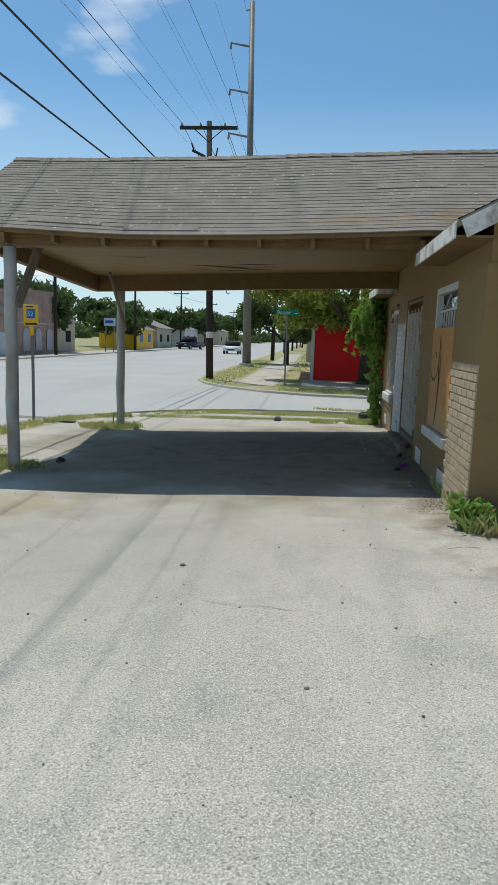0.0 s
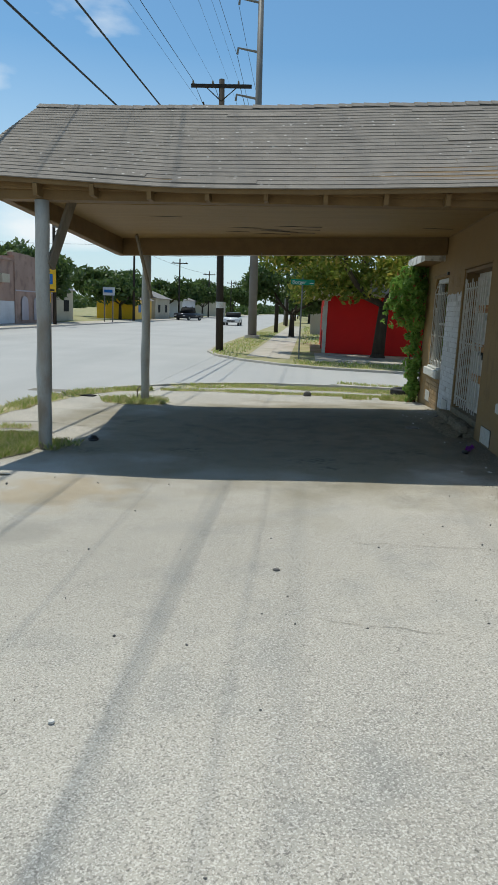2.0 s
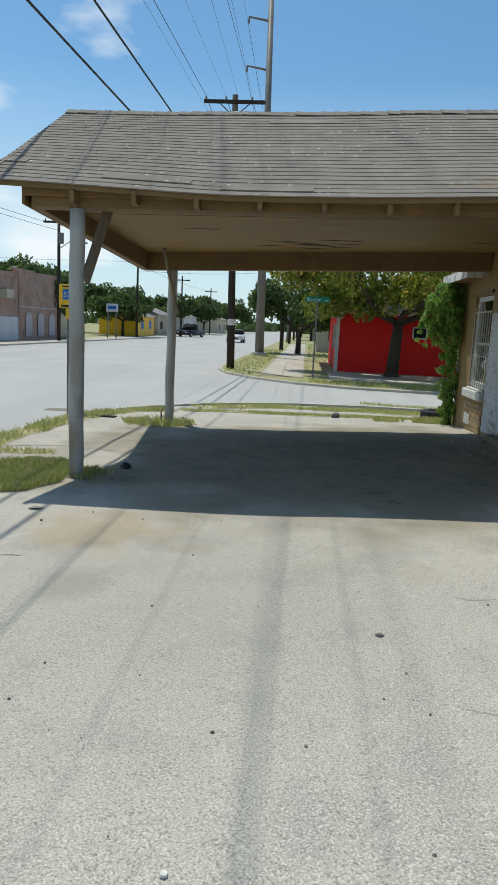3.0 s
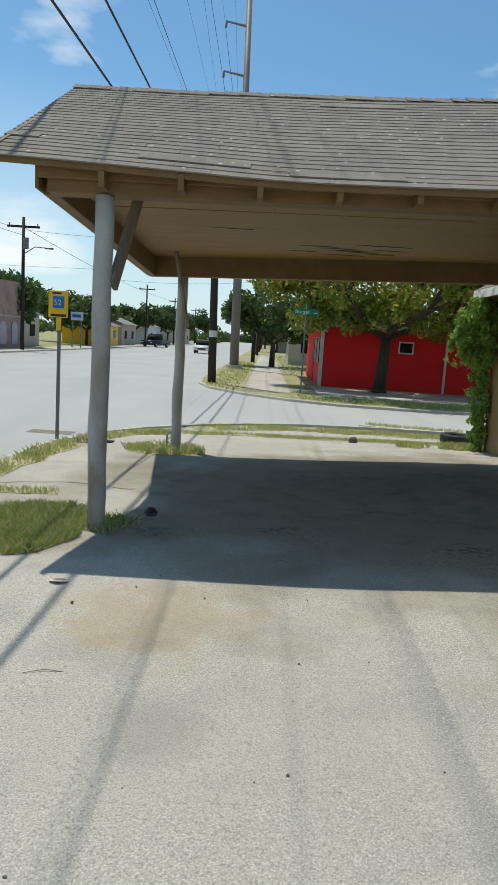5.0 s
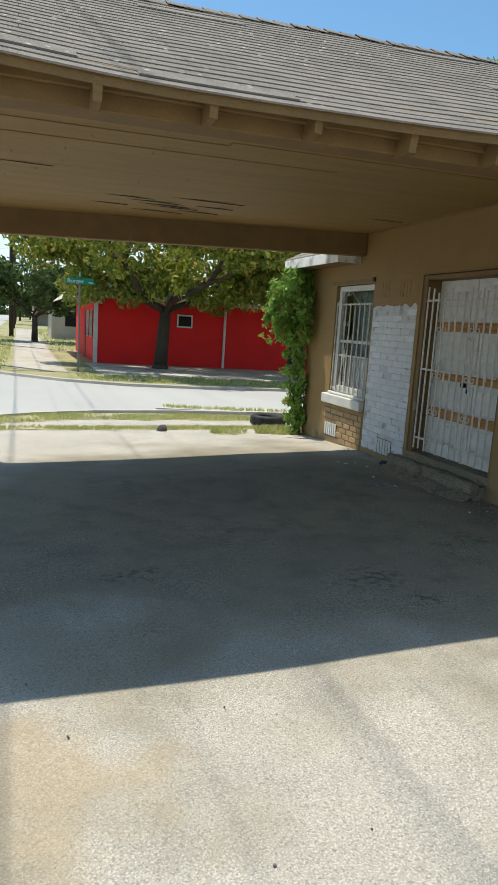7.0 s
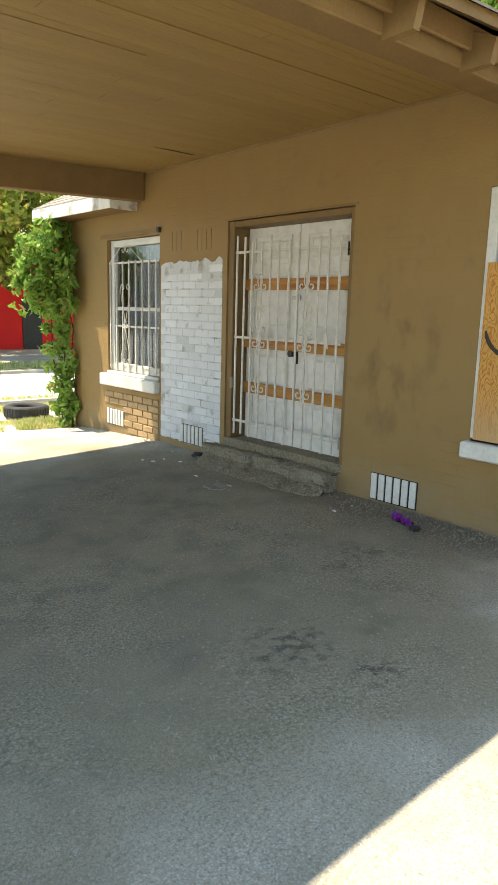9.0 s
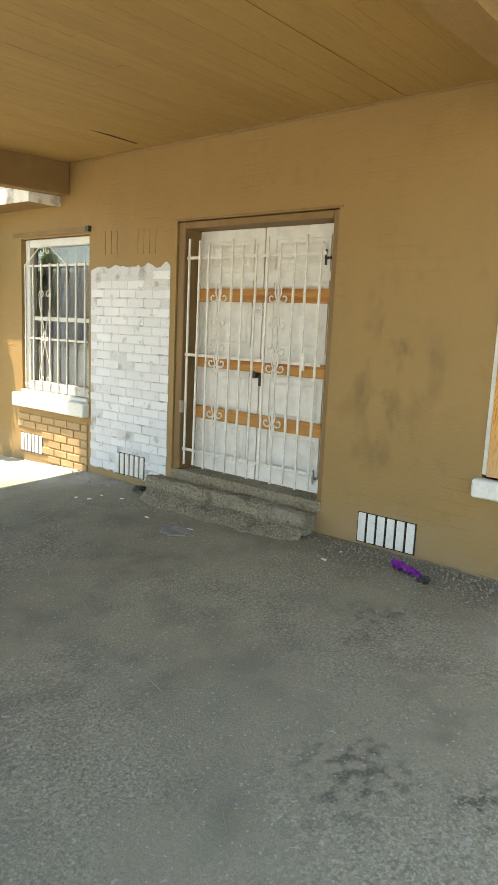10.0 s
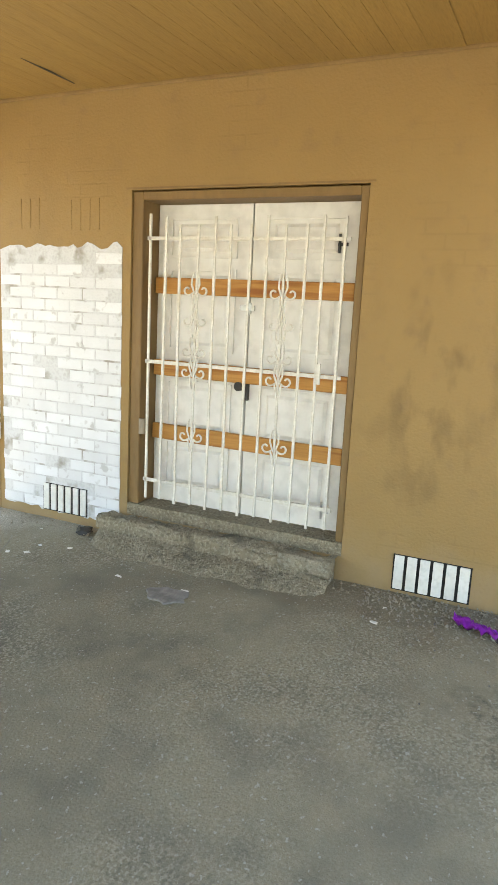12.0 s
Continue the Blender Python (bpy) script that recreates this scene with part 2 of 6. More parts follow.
def road_material():
    k = Nodes("pale street concrete", 0.85)
    c = k.mix(k.noise(0.25, 0.3, 0.7), (0.44, 0.43, 0.405), (0.39, 0.38, 0.36))
    c = k.mix(k.math("MULTIPLY", k.noise(0.5, 0.5, 0.7, 5, k.stretched((1, 0.12, 1))), 0.5), c, (0.33, 0.325, 0.31))
    c = k.mix(k.math("MULTIPLY", k.noise(70, 0.5, 0.7, 2), 0.3), c, (0.3, 0.3, 0.29))
    k.bump(k.noise(90, 0.2, 0.8, 3), 0.25)
    return k.done(c)


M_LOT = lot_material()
M_ROAD = road_material()
M_WALK = plain("pavement concrete", (0.50, 0.455, 0.385), (0.43, 0.385, 0.32), 0.9, 1.5, 80, c3=(0.36, 0.32, 0.25))
M_KERB = plain("kerb concrete", (0.55, 0.52, 0.46), (0.45, 0.42, 0.37), 0.9, 3, 60)
M_SOIL = plain("dry soil and thatch", (0.46, 0.40, 0.26), (0.36, 0.34, 0.17), 0.95, 3.5, 45, 0.5)
M_GROUND = plain("dry grassy ground", (0.38, 0.33, 0.19), (0.25, 0.26, 0.10), 0.95, 0.6, 20, 0.5)
M_GRASS = leaf_material("grass blades", (0.32, 0.41, 0.10), (0.50, 0.54, 0.18), (0.66, 0.59, 0.34), 0.38)
M_TAN = stucco_material()
M_TRIM = plain("tan painted timber", (0.205, 0.126, 0.049), (0.17, 0.104, 0.041), 0.65, 5, 60, 0.2, stretch=(1, 1, 1))
M_SOFFIT = plain("tan painted ceiling boards", (0.285, 0.180, 0.060), (0.245, 0.154, 0.053), 0.6, 3, 50, 0.2, stretch=(0.3, 2, 1), island=0.02)
M_FRAME = plain("brown painted door frame", (0.19, 0.115, 0.046), (0.155, 0.094, 0.037), 0.6, 4, 40, 0.2, stretch=(1, 1, 0.3))
M_WHITE = plain("chalky white paint", (0.60, 0.592, 0.555), (0.54, 0.532, 0.487), 0.55, 4, 40, 0.12)
M_DOOR = plain("off-white painted door", (0.64, 0.627, 0.59), (0.62, 0.607, 0.57), 0.5, 1.2, 12, 0.03)
M_IRON = plain("white painted iron", (0.61, 0.59, 0.535), (0.52, 0.49, 0.43), 0.5, 20, 80, 0.1)
M_PEEL = plain("peeling white fascia paint", (0.74, 0.73, 0.68), (0.60, 0.58, 0.53), 0.7, 5, 40, 0.3, c3=(0.30, 0.26, 0.21), s3=5.0)


def shingle_material(name, joined):
    k = Nodes(name, 0.95)
    c = k.mix(k.noise(4), (0.285, 0.25, 0.21), (0.225, 0.198, 0.167))
    c = k.mix(k.math("MULTIPLY", k.noise(0.9, 0.45, 0.7), 0.4), c, (0.16, 0.145, 0.125))
    c = k.mix(k.math("MULTIPLY", k.noise(160, 0.45, 0.7), 0.4), c, (0.12, 0.105, 0.09))
    # pale flecks where the granules have gone
    fleck = k.math("MULTIPLY", k.cells(7.5, 0.16, 0.10), k.noise(0.7, 0.48, 0.56, 3))
    c = k.mix(k.math("MULTIPLY", fleck, 0.8), c, (0.62, 0.58, 0.52))
    c = k.value(c, k.island if joined else k.random(), 0.04)
    k.bump(k.noise(160, 0.2, 0.8), 0.5, 0.008)
    return k.done(c)


M_SHINGLE = shingle_material("flecked asphalt shingle", False)
M_SHINGLES = shingle_material("flecked asphalt shingles", True)
M_GRIT = plain("brownish grit", (0.26, 0.235, 0.19), (0.19, 0.17, 0.135), 0.95, 12, 60, 0.2)
M_UNDER = plain("dark roof felt", (0.09, 0.08, 0.07), (0.06, 0.055, 0.05), 0.95)
M_STEEL = plain("grey painted pipe", (0.46, 0.455, 0.42), (0.37, 0.36, 0.33), 0.5, 3, 60, 0.1, c3=(0.28, 0.22, 0.16), s3=2.5, stretch=(1, 1, 0.4))
M_BRACE = plain("weathered grey timber", (0.28, 0.235, 0.175), (0.18, 0.148, 0.108), 0.85, 6, 50, 0.3, stretch=(1, 1, 0.2))
M_RED = plain("matt red paint", (0.72, 0.014, 0.012), (0.62, 0.012, 0.011), 0.7, 1.0, 30, 0.15)
M_DKRED = plain("dark red paint", (0.30, 0.012, 0.012), (0.24, 0.01, 0.01), 0.6, 2, 30, 0.1)
M_BOARD = plain("bare pine board", (0.49, 0.245, 0.07), (0.41, 0.19, 0.047), 0.6, 5, 40, 0.2, stretch=(1, 0.2, 3), c3=(0.28, 0.10, 0.025), s3=6.0)
M_PLY = plywood_material()
M_SPRAY = plain("black spray paint", (0.03, 0.025, 0.02), (0.05, 0.04, 0.03), 0.7, 20, 60, 0.0)
M_DARK = plain("dark creosoted timber", (0.045, 0.036, 0.028), (0.03, 0.024, 0.02), 0.85, 4, 40, 0.4, stretch=(1, 1, 0.1))
M_POLE = plain("weathered steel pole", (0.20, 0.195, 0.185), (0.15, 0.148, 0.14), 0.55, 1, 30, 0.1)
M_WIRE = plain("black cable", (0.02, 0.02, 0.02), (0.03, 0.03, 0.03), 0.5, 4, 40, 0.0)
M_BLACK = plain("black metal", (0.02, 0.02, 0.02), (0.03, 0.028, 0.025), 0.45, 8, 60, 0.05)
M_RUBBER = plain("old tyre rubber", (0.025, 0.025, 0.026), (0.045, 0.043, 0.04), 0.75, 8, 60, 0.2)
M_HOLE = plain("dark void", (0.012, 0.012, 0.012), (0.02, 0.018, 0.016), 0.9, 8, 40, 0.0)
M_CHROME = plain("dull galvanised metal", (0.5, 0.5, 0.48), (0.38, 0.38, 0.36), 0.4, 10, 60, 0.05, metal=0.8)
M_WBRICK = white_brick_material("white painted brick", (0.575, 0.588, 0.60), (0.53, 0.54, 0.55), (0.30, 0.29, 0.27), 0.6)
M_TBRICK = white_brick_material("tan brick", (0.35, 0.24, 0.125), (0.30, 0.20, 0.10), (0.225, 0.15, 0.083), 0.5)
# sunlight on the pier is put into this brick's paler colour
M_PBRICK = white_brick_material("sunlit-pale buff brick", (0.47, 0.365, 0.25), (0.42, 0.325, 0.22), (0.36, 0.27, 0.18), 0.4)
M_MORTAR = plain("grey mortar", (0.38, 0.315, 0.23), (0.31, 0.255, 0.185), 0.95, 8, 60, 0.3)
M_WMORTAR = plain("painted-over mortar", (0.50, 0.51, 0.52), (0.46, 0.47, 0.475), 0.8, 6, 50, 0.3, c3=(0.26, 0.24, 0.21), s3=7.0)
M_STEP = rubble_material("rough step concrete", (0.255, 0.215, 0.15), (0.195, 0.165, 0.112), (0.38, 0.33, 0.245), (0.08, 0.066, 0.045), 0.5)
M_LIP = rubble_material("worn concrete lip", (0.28, 0.24, 0.175), (0.205, 0.175, 0.122), (0.39, 0.355, 0.285), (0.098, 0.083, 0.057), 0.4)
M_GLASS = glass_material()
M_CURTAIN = plain("grey curtain", (0.42, 0.44, 0.46), (0.32, 0.34, 0.36), 0.9, 2, 30, 0.1, stretch=(1, 6, 0.2))
M_ROOM = plain("dim room plaster", (0.25, 0.22, 0.18), (0.2, 0.18, 0.15), 0.9)
M_BARK = plain("rough bark", (0.085, 0.065, 0.045), (0.05, 0.04, 0.03), 0.95, 6, 30, 0.8, stretch=(1, 1, 0.3))
M_LEAF = leaf_material("pecan leaves", (0.14, 0.20, 0.03), (0.28, 0.32, 0.05), (0.48, 0.40, 0.09), 0.18)
M_VINE = leaf_material("vine leaves", (0.13, 0.26, 0.042), (0.27, 0.40, 0.08), (0.40, 0.14, 0.07), 0.03)
M_FAR = leaf_material("far tree leaves", (0.055, 0.10, 0.03), (0.11, 0.16, 0.045))
M_PINK = plain("faded pink stucco", (0.42, 0.29, 0.24), (0.33, 0.225, 0.185), 0.9, 0.6, 10, 0.2, c3=(0.25, 0.17, 0.14), s3=1.2)
M_MAUVE = plain("pale mauve paint", (0.50, 0.46, 0.50), (0.44, 0.40, 0.43), 0.85, 1, 10, 0.1)
M_BLUEWHITE = plain("patched white paint", (0.66, 0.67, 0.70), (0.58, 0.59, 0.62), 0.8, 1, 10, 0.1)
M_CREAM = plain("cream corrugated metal", (0.68, 0.62, 0.50), (0.55, 0.46, 0.33), 0.5, 1.5, 20, 0.1)
M_GREYROOF = plain("grey roofing", (0.26, 0.25, 0.24), (0.2, 0.19, 0.185), 0.9, 1, 20, 0.2)
M_YELLOW = plain("yellow enamel", (0.85, 0.52, 0.02), (0.80, 0.47, 0.02), 0.35, 4, 30, 0.0)
M_BLUE = plain("blue enamel", (0.02, 0.16, 0.50), (0.02, 0.14, 0.45), 0.35, 4, 30, 0.0)
M_GREENSIGN = plain("green sign enamel", (0.0, 0.20, 0.12), (0.0, 0.17, 0.10), 0.35, 4, 30, 0.0)
M_PURPLE = plain("purple plastic", (0.26, 0.02, 0.36), (0.19, 0.015, 0.28), 0.35, 12, 60, 0.2)
M_CARWHITE = plain("white car paint", (0.75, 0.75, 0.75), (0.72, 0.72, 0.72), 0.25, 1, 20, 0.0)
M_CARDARK = plain("dark car paint", (0.025, 0.028, 0.035), (0.03, 0.03, 0.035), 0.25, 1, 20, 0.0)
M_TEAL = plain("beige siding", (0.52, 0.47, 0.37), (0.45, 0.40, 0.31), 0.8, 1, 20, 0.1)
M_PAPER = plain("dirty litter", (0.7, 0.68, 0.63), (0.55, 0.52, 0.46), 0.8, 20, 60, 0.1)
M_PEBBLE = plain("grey pebble", (0.13, 0.12, 0.11), (0.2, 0.185, 0.165), 0.9, 20, 60, 0.2, vary=0.4)
M_CRACK = plain("dirt-filled crack", (0.25, 0.228, 0.18), (0.18, 0.162, 0.13), 0.95, 12, 60, 0.1)

# ---- building helpers ----
RNG = np.random.default_rng(7)


def box(bm, x0, x1, y0, y1, z0, z1, m=None):
    r = bmesh.ops.create_cube(bm, size=1)
    t = Matrix.Translation(((x0 + x1) / 2, (y0 + y1) / 2, (z0 + z1) / 2)) @ Matrix.Diagonal((x1 - x0, y1 - y0, z1 - z0, 1))
    bmesh.ops.transform(bm, matrix=(m @ t) if m else t, verts=r["verts"])
    return r["verts"]


def part(name, bm, material, parent=None, label="", smooth=False):
    me = bpy.data.meshes.new(name)
    bm.to_mesh(me)
    bm.free()
    me.materials.append(material)
    if smooth:
        for p in me.polygons:
            p.use_smooth = True
    ob = new(name, me)
    if parent:
        ob.parent = parent
        ob.matrix_parent_inverse = parent.matrix_world.inverted()
    if label:
        ob["label"] = label
    return ob


def slab(name, x0, x1, y0, y1, z0, z1, material, parent=None, label=""):
    bm = bmesh.new()
    box(bm, x0, x1, y0, y1, z0, z1)
    return part(name, bm, material, parent, label)


def thing(name, label, category, x=0, y=0, z=0, group="", kind=""):
    e = new(name)
    e.matrix_world = Matrix.Translation((x, y, z))
    return tagged(e, label, category, group, kind)


def interp(v, xs, ys):
    return float(np.interp(v, xs, ys))


def gz(x, y):
    """Height of the lot: it falls from the wall to the street and to the side street."""
    a = interp(x, (-6, -5, -3, -1.6, 0), (-0.06, -0.05, 0.0, 0.07, 0.13))
    b = interp(y, (13.5, 18, 60), (0, 1, 1.0))
    return a * (1 - b) - 0.14 * b


def tube(bm, p, q, r0, r1=None, n=10):
    p, q = Vector(p), Vector(q)
    d = q - p
    r = bmesh.ops.create_cone(bm, segments=n, radius1=r0, radius2=r0 if r1 is None else r1, depth=d.length, cap_ends=True)
    bmesh.ops.transform(bm, matrix=Matrix.Translation((p + q) / 2) @ d.to_track_quat("Z", "Y").to_matrix().to_4x4(), verts=r["verts"])


def prism(bm, pts, y0, y1):
    """A solid with the outline pts (x, z) from y0 to y1."""
    a = [bm.verts.new((x, y0, z)) for x, z in pts]
    b = [bm.verts.new((x, y1, z)) for x, z in pts]
    bm.faces.new(a[::-1])
    bm.faces.new(b)
    for i in range(len(a)):
        j = (i + 1) % len(a)
        bm.faces.new((a[i], a[j], b[j], b[i]))
    bmesh.ops.recalc_face_normals(bm, faces=bm.faces)



def piece(name, me, parent, m):
    """One more object on the mesh me, as a child of parent."""
    ob = new(name, me)
    ob.parent = parent
    ob.matrix_parent_inverse = parent.matrix_world.inverted()
    ob.matrix_basis = m
    return ob


def mesh_of(name, bm, material):
    me = bpy.data.meshes.new(name)
    bm.to_mesh(me)
    bm.free()
    me.materials.append(material)
    return me


def raw(name, verts, faces, material, parent=None, label=""):
    me = bpy.data.meshes.new(name)
    me.from_pydata(verts, [], faces)
    me.materials.append(material)
    ob = new(name, me)
    if parent:
        ob.parent = parent
        ob.matrix_parent_inverse = parent.matrix_world.inverted()
    if label:
        ob["label"] = label
    return ob


def bevelled(bm, w=0.006, seg=1):
    bmesh.ops.bevel(bm, geom=bm.edges[:], offset=w, segments=seg, affect="EDGES", clamp_overlap=True)
    return bm


def rod(name, pts, r, material, parent=None, label="", res=2, cyclic=False):
    """A round bar along points, as a mesh."""
    cu = bpy.data.curves.new(name, "CURVE")
    cu.dimensions, cu.bevel_depth, cu.bevel_resolution = "3D", r, res
    sp = cu.splines.new("POLY")
    sp.points.add(len(pts) - 1)
    for q, p in zip(sp.points, pts):
        q.co = (*p, 1)
    sp.use_cyclic_u = cyclic
    tmp = bpy.data.objects.new(name, cu)
    me = bpy.data.meshes.new_from_object(tmp)
    bpy.data.objects.remove(tmp)
    me.name = name
    me.materials.clear()
    me.materials.append(material)
    for p in me.polygons:
        p.use_smooth = True
    ob = new(name, me)
    if parent:
        ob.parent = parent
        ob.matrix_parent_inverse = parent.matrix_world.inverted()
    if label:
        ob["label"] = label
    return ob


def leaf_cloud(rng, centres, radii, count, size, flat=0.8):
    """Verts and faces of count small folded leaves round the centres."""
    centres, radii = np.array(centres), np.array(radii)
    k = rng.choice(len(centres), count, p=radii ** 2 / np.sum(radii ** 2))
    d = rng.normal(size=(count, 3))
    d /= np.linalg.norm(d, axis=1)[:, None]
    d[:, 2] *= flat
    p = centres[k] + d * (radii[k] * rng.uniform(0.35, 1.05, count) ** 0.6)[:, None]
    a = rng.normal(size=(count, 3))
    a[:, 2] -= 0.5
    a /= np.linalg.norm(a, axis=1)[:, None]
    b = np.cross(a, rng.normal(size=(count, 3)))
    b /= np.linalg.norm(b, axis=1)[:, None]
    s = size * rng.uniform(0.6, 1.4, count)[:, None]
    v = np.stack([p - a * s, p + b * s * 0.45, p + a * s, p - b * s * 0.45], 1).reshape(-1, 3)
    f = np.arange(count * 4).reshape(-1, 4)
    return v.tolist(), f.tolist()


def blades(rng, xy, z, h, w):
    """Verts and faces of grass blades, one triangle pair each."""
    n = len(xy)
    ang = rng.uniform(0, 2 * np.pi, n)
    lean = rng.uniform(0.1, 0.9, n) * h
    c, s = np.cos(ang), np.sin(ang)
    hh = h * rng.uniform(0.4, 1.2, n)
    base = np.column_stack([xy, z])
    side = np.column_stack([-s, c, np.zeros(n)]) * (w * rng.uniform(0.6, 1.3, n))[:, None]
    tip = base + np.column_stack([c * lean, s * lean, hh])
    mid = base + np.column_stack([c * lean * 0.3, s * lean * 0.3, hh * 0.6])
    v = np.stack([base - side, base + side, mid + side * 0.7, tip, mid - side * 0.7], 1).reshape(-1, 3)
    f = np.arange(n * 5).reshape(-1, 5)
    return v.tolist(), f.tolist()


def inside(poly, x, y):
    hit = np.zeros(len(x), bool)
    j = len(poly) - 1
    for i in range(len(poly)):
        (xi, yi), (xj, yj) = poly[i], poly[j]
        cut = ((yi > y) != (yj > y)) & (x < (xj - xi) * (y - yi) / (yj - yi + 1e-12) + xi)
        hit ^= cut
        j = i
    return hit


def plate(name, poly, top, thick, material, label="", category="", kind="structure"):
    """A flat piece of ground with the outline poly; top: its height or a function of place."""
    bm = bmesh.new()
    hgt = top if callable(top) else (lambda x, y: top)
    a = [bm.verts.new((x, y, hgt(x, y))) for x, y in poly]
    b = [bm.verts.new((x, y, hgt(x, y) - thick)) for x, y in poly]
    bm.faces.new(a)
    bm.faces.new(b[::-1])
    for i in range(len(a)):
        j = (i + 1) % len(a)
        bm.faces.new((b[i], b[j], a[j], a[i]))
    bmesh.ops.recalc_face_normals(bm, faces=bm.faces)
    return tagged(part(name, bm, material), label, category, kind=kind)

# ---- ground ----
KERB = [(-7.4, -40), (-7.35, 8), (-7.3, 12.3), (-7.2, 14.0), (-6.75, 15.5), (-6.1, 16.5), (-5.2, 17.4), (-4.2, 18.1), (-3.0, 18.6), (-1.4, 18.85)]


def lot_left(y):
    return interp(y, [p[1] for p in KERB], [p[0] for p in KERB])


plate("ground", [(-900, -900), (900, -900), (900, 1400), (-900, 1400)], -0.34, 0.3, M_GROUND, "dry grassy ground reaching to the horizon", "ground")
NX, NY = 60, 110
ys = np.concatenate([np.linspace(-40, -2, 12), np.linspace(-1.5, 18.7, NY - 12)])
verts, faces = [], []
for j, y in enumerate(ys):
    x0 = lot_left(y)
    for i in range(NX + 1):
        u = i / NX
        x = x0 + (u ** 1.15) * (14 - x0)
        verts.append((x, y, gz(x, y) + 0.012 * noise.noise((x * 0.7, y * 0.7, 0)) + 0.004 * noise.noise((x * 3, y * 3, 4))))
for j in range(NY - 1):
    for i in range(NX):
        a = j * (NX + 1) + i
        faces.append((a, a + 1, a + NX + 2, a + NX + 1))
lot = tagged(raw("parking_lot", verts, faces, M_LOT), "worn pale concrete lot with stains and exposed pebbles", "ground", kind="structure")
for p in lot.data.polygons:
    p.use_smooth = True

plate("road", [(-21.5, -300), (-5.9, -300), (-5.9, 900), (-21.5, 900)], -0.175, 0.1, M_ROAD, "wide pale concrete street", "road")
plate("side_street", [(-7.0, 17.0), (70, 17.0), (70, 31), (-7.0, 31)], -0.179, 0.1, M_ROAD, "pale concrete side street", "road")
plate("far_pavement", [(-24.2, -100), (-21.5, -100), (-21.5, 500), (-24.2, 500)], -0.08, 0.2, M_WALK, "narrow concrete pavement across the street", "pavement")
plate("far_verge", [(-90, -100), (-24.2, -100), (-24.2, 500), (-90, 500)], -0.09, 0.2, M_GROUND, "grassy plots across the street", "ground")
CORNER = [(60, 24.9), (3.6, 24.75), (0.5, 24.6), (-1.5, 24.8), (-3.1, 25.6), (-4.6, 27.0), (-5.8, 28.9), (-6.4, 31.0), (-6.6, 34), (-6.6, 500), (60, 500)]
plate("corner_block", CORNER, -0.1, 0.2, M_GROUND, "dry grass corner across the side street", "ground")
plate("forecourt", [(-1.9, 27.3), (12, 27.6), (12, 33), (-1.9, 33)], -0.094, 0.05, M_WALK, "bleached concrete apron before the red shop", "pavement")
plate("sidewalk", [(-4.6, 28.6), (-2.9, 28.0), (-2.9, 90), (-4.6, 90)], -0.093, 0.05, M_WALK, "cracked concrete sidewalk in dry grass", "pavement")


def kerb_line(name, pts, z, label):
    bm = bmesh.new()
    pts = [Vector((x, y, 0)) for x, y in pts]
    rows = []
    for i, p in enumerate(pts):
        d = (pts[min(i + 1, len(pts) - 1)] - pts[max(i - 1, 0)]).normalized()
        n = Vector((-d.y, d.x, 0))
        rows.append([bm.verts.new(p + n * w + Vector((0, 0, h))) for w, h in ((0.16, z - 0.2), (0.13, z - 0.015), (0.11, z), (0.0, z), (0.0, z - 0.2))])
    for a, b in zip(rows, rows[1:]):
        for i in range(4):
            bm.faces.new((a[i], a[i + 1], b[i + 1], b[i]))
    bmesh.ops.recalc_face_normals(bm, faces=bm.faces)
    return tagged(part(name, bm, M_KERB), label, "kerb", kind="structure")


kerb_line("kerb", [*KERB, (4, 18.9), (30, 18.9)], -0.085, "worn pale concrete kerb round the lot")
kerb_far = kerb_line("kerb_far_corner", [(x, y) for x, y in CORNER[:-2]] + [(-6.6, 300)], -0.092, "worn concrete kerb at the far corner")
kerb_far.data.materials[0] = M_WALK
kerb_line("kerb_across", [(-21.5, 300), (-21.5, -60)], -0.06, "low concrete kerb across the street")
plate("kerb_island", [(-1.6, 19.7), (1.5, 19.15), (14, 19.0), (14, 19.6), (1.5, 19.75), (-1.2, 20.15)], -0.15, 0.1, M_KERB, "low concrete strip along the side street", "kerb")
plate("street_drain", [(-8.1, 15.45), (-7.3, 15.45), (-7.3, 15.85), (-8.1, 15.85)], -0.171, 0.03, M_CRACK, "dark iron drain cover in the street", "drain")
plate("meter_cover", [(-6.75, 14.3), (-6.3, 14.25), (-6.28, 14.42), (-6.72, 14.48)], lambda x, y: gz(x, y) + 0.02, 0.05, M_HOLE, "black iron meter cover in the concrete", "cover")

# cracks and joints in the concrete
def lot_z(x, y):
    return gz(x, y) + 0.012 * noise.noise((x * 0.7, y * 0.7, 0)) + 0.004 * noise.noise((x * 3, y * 3, 4))


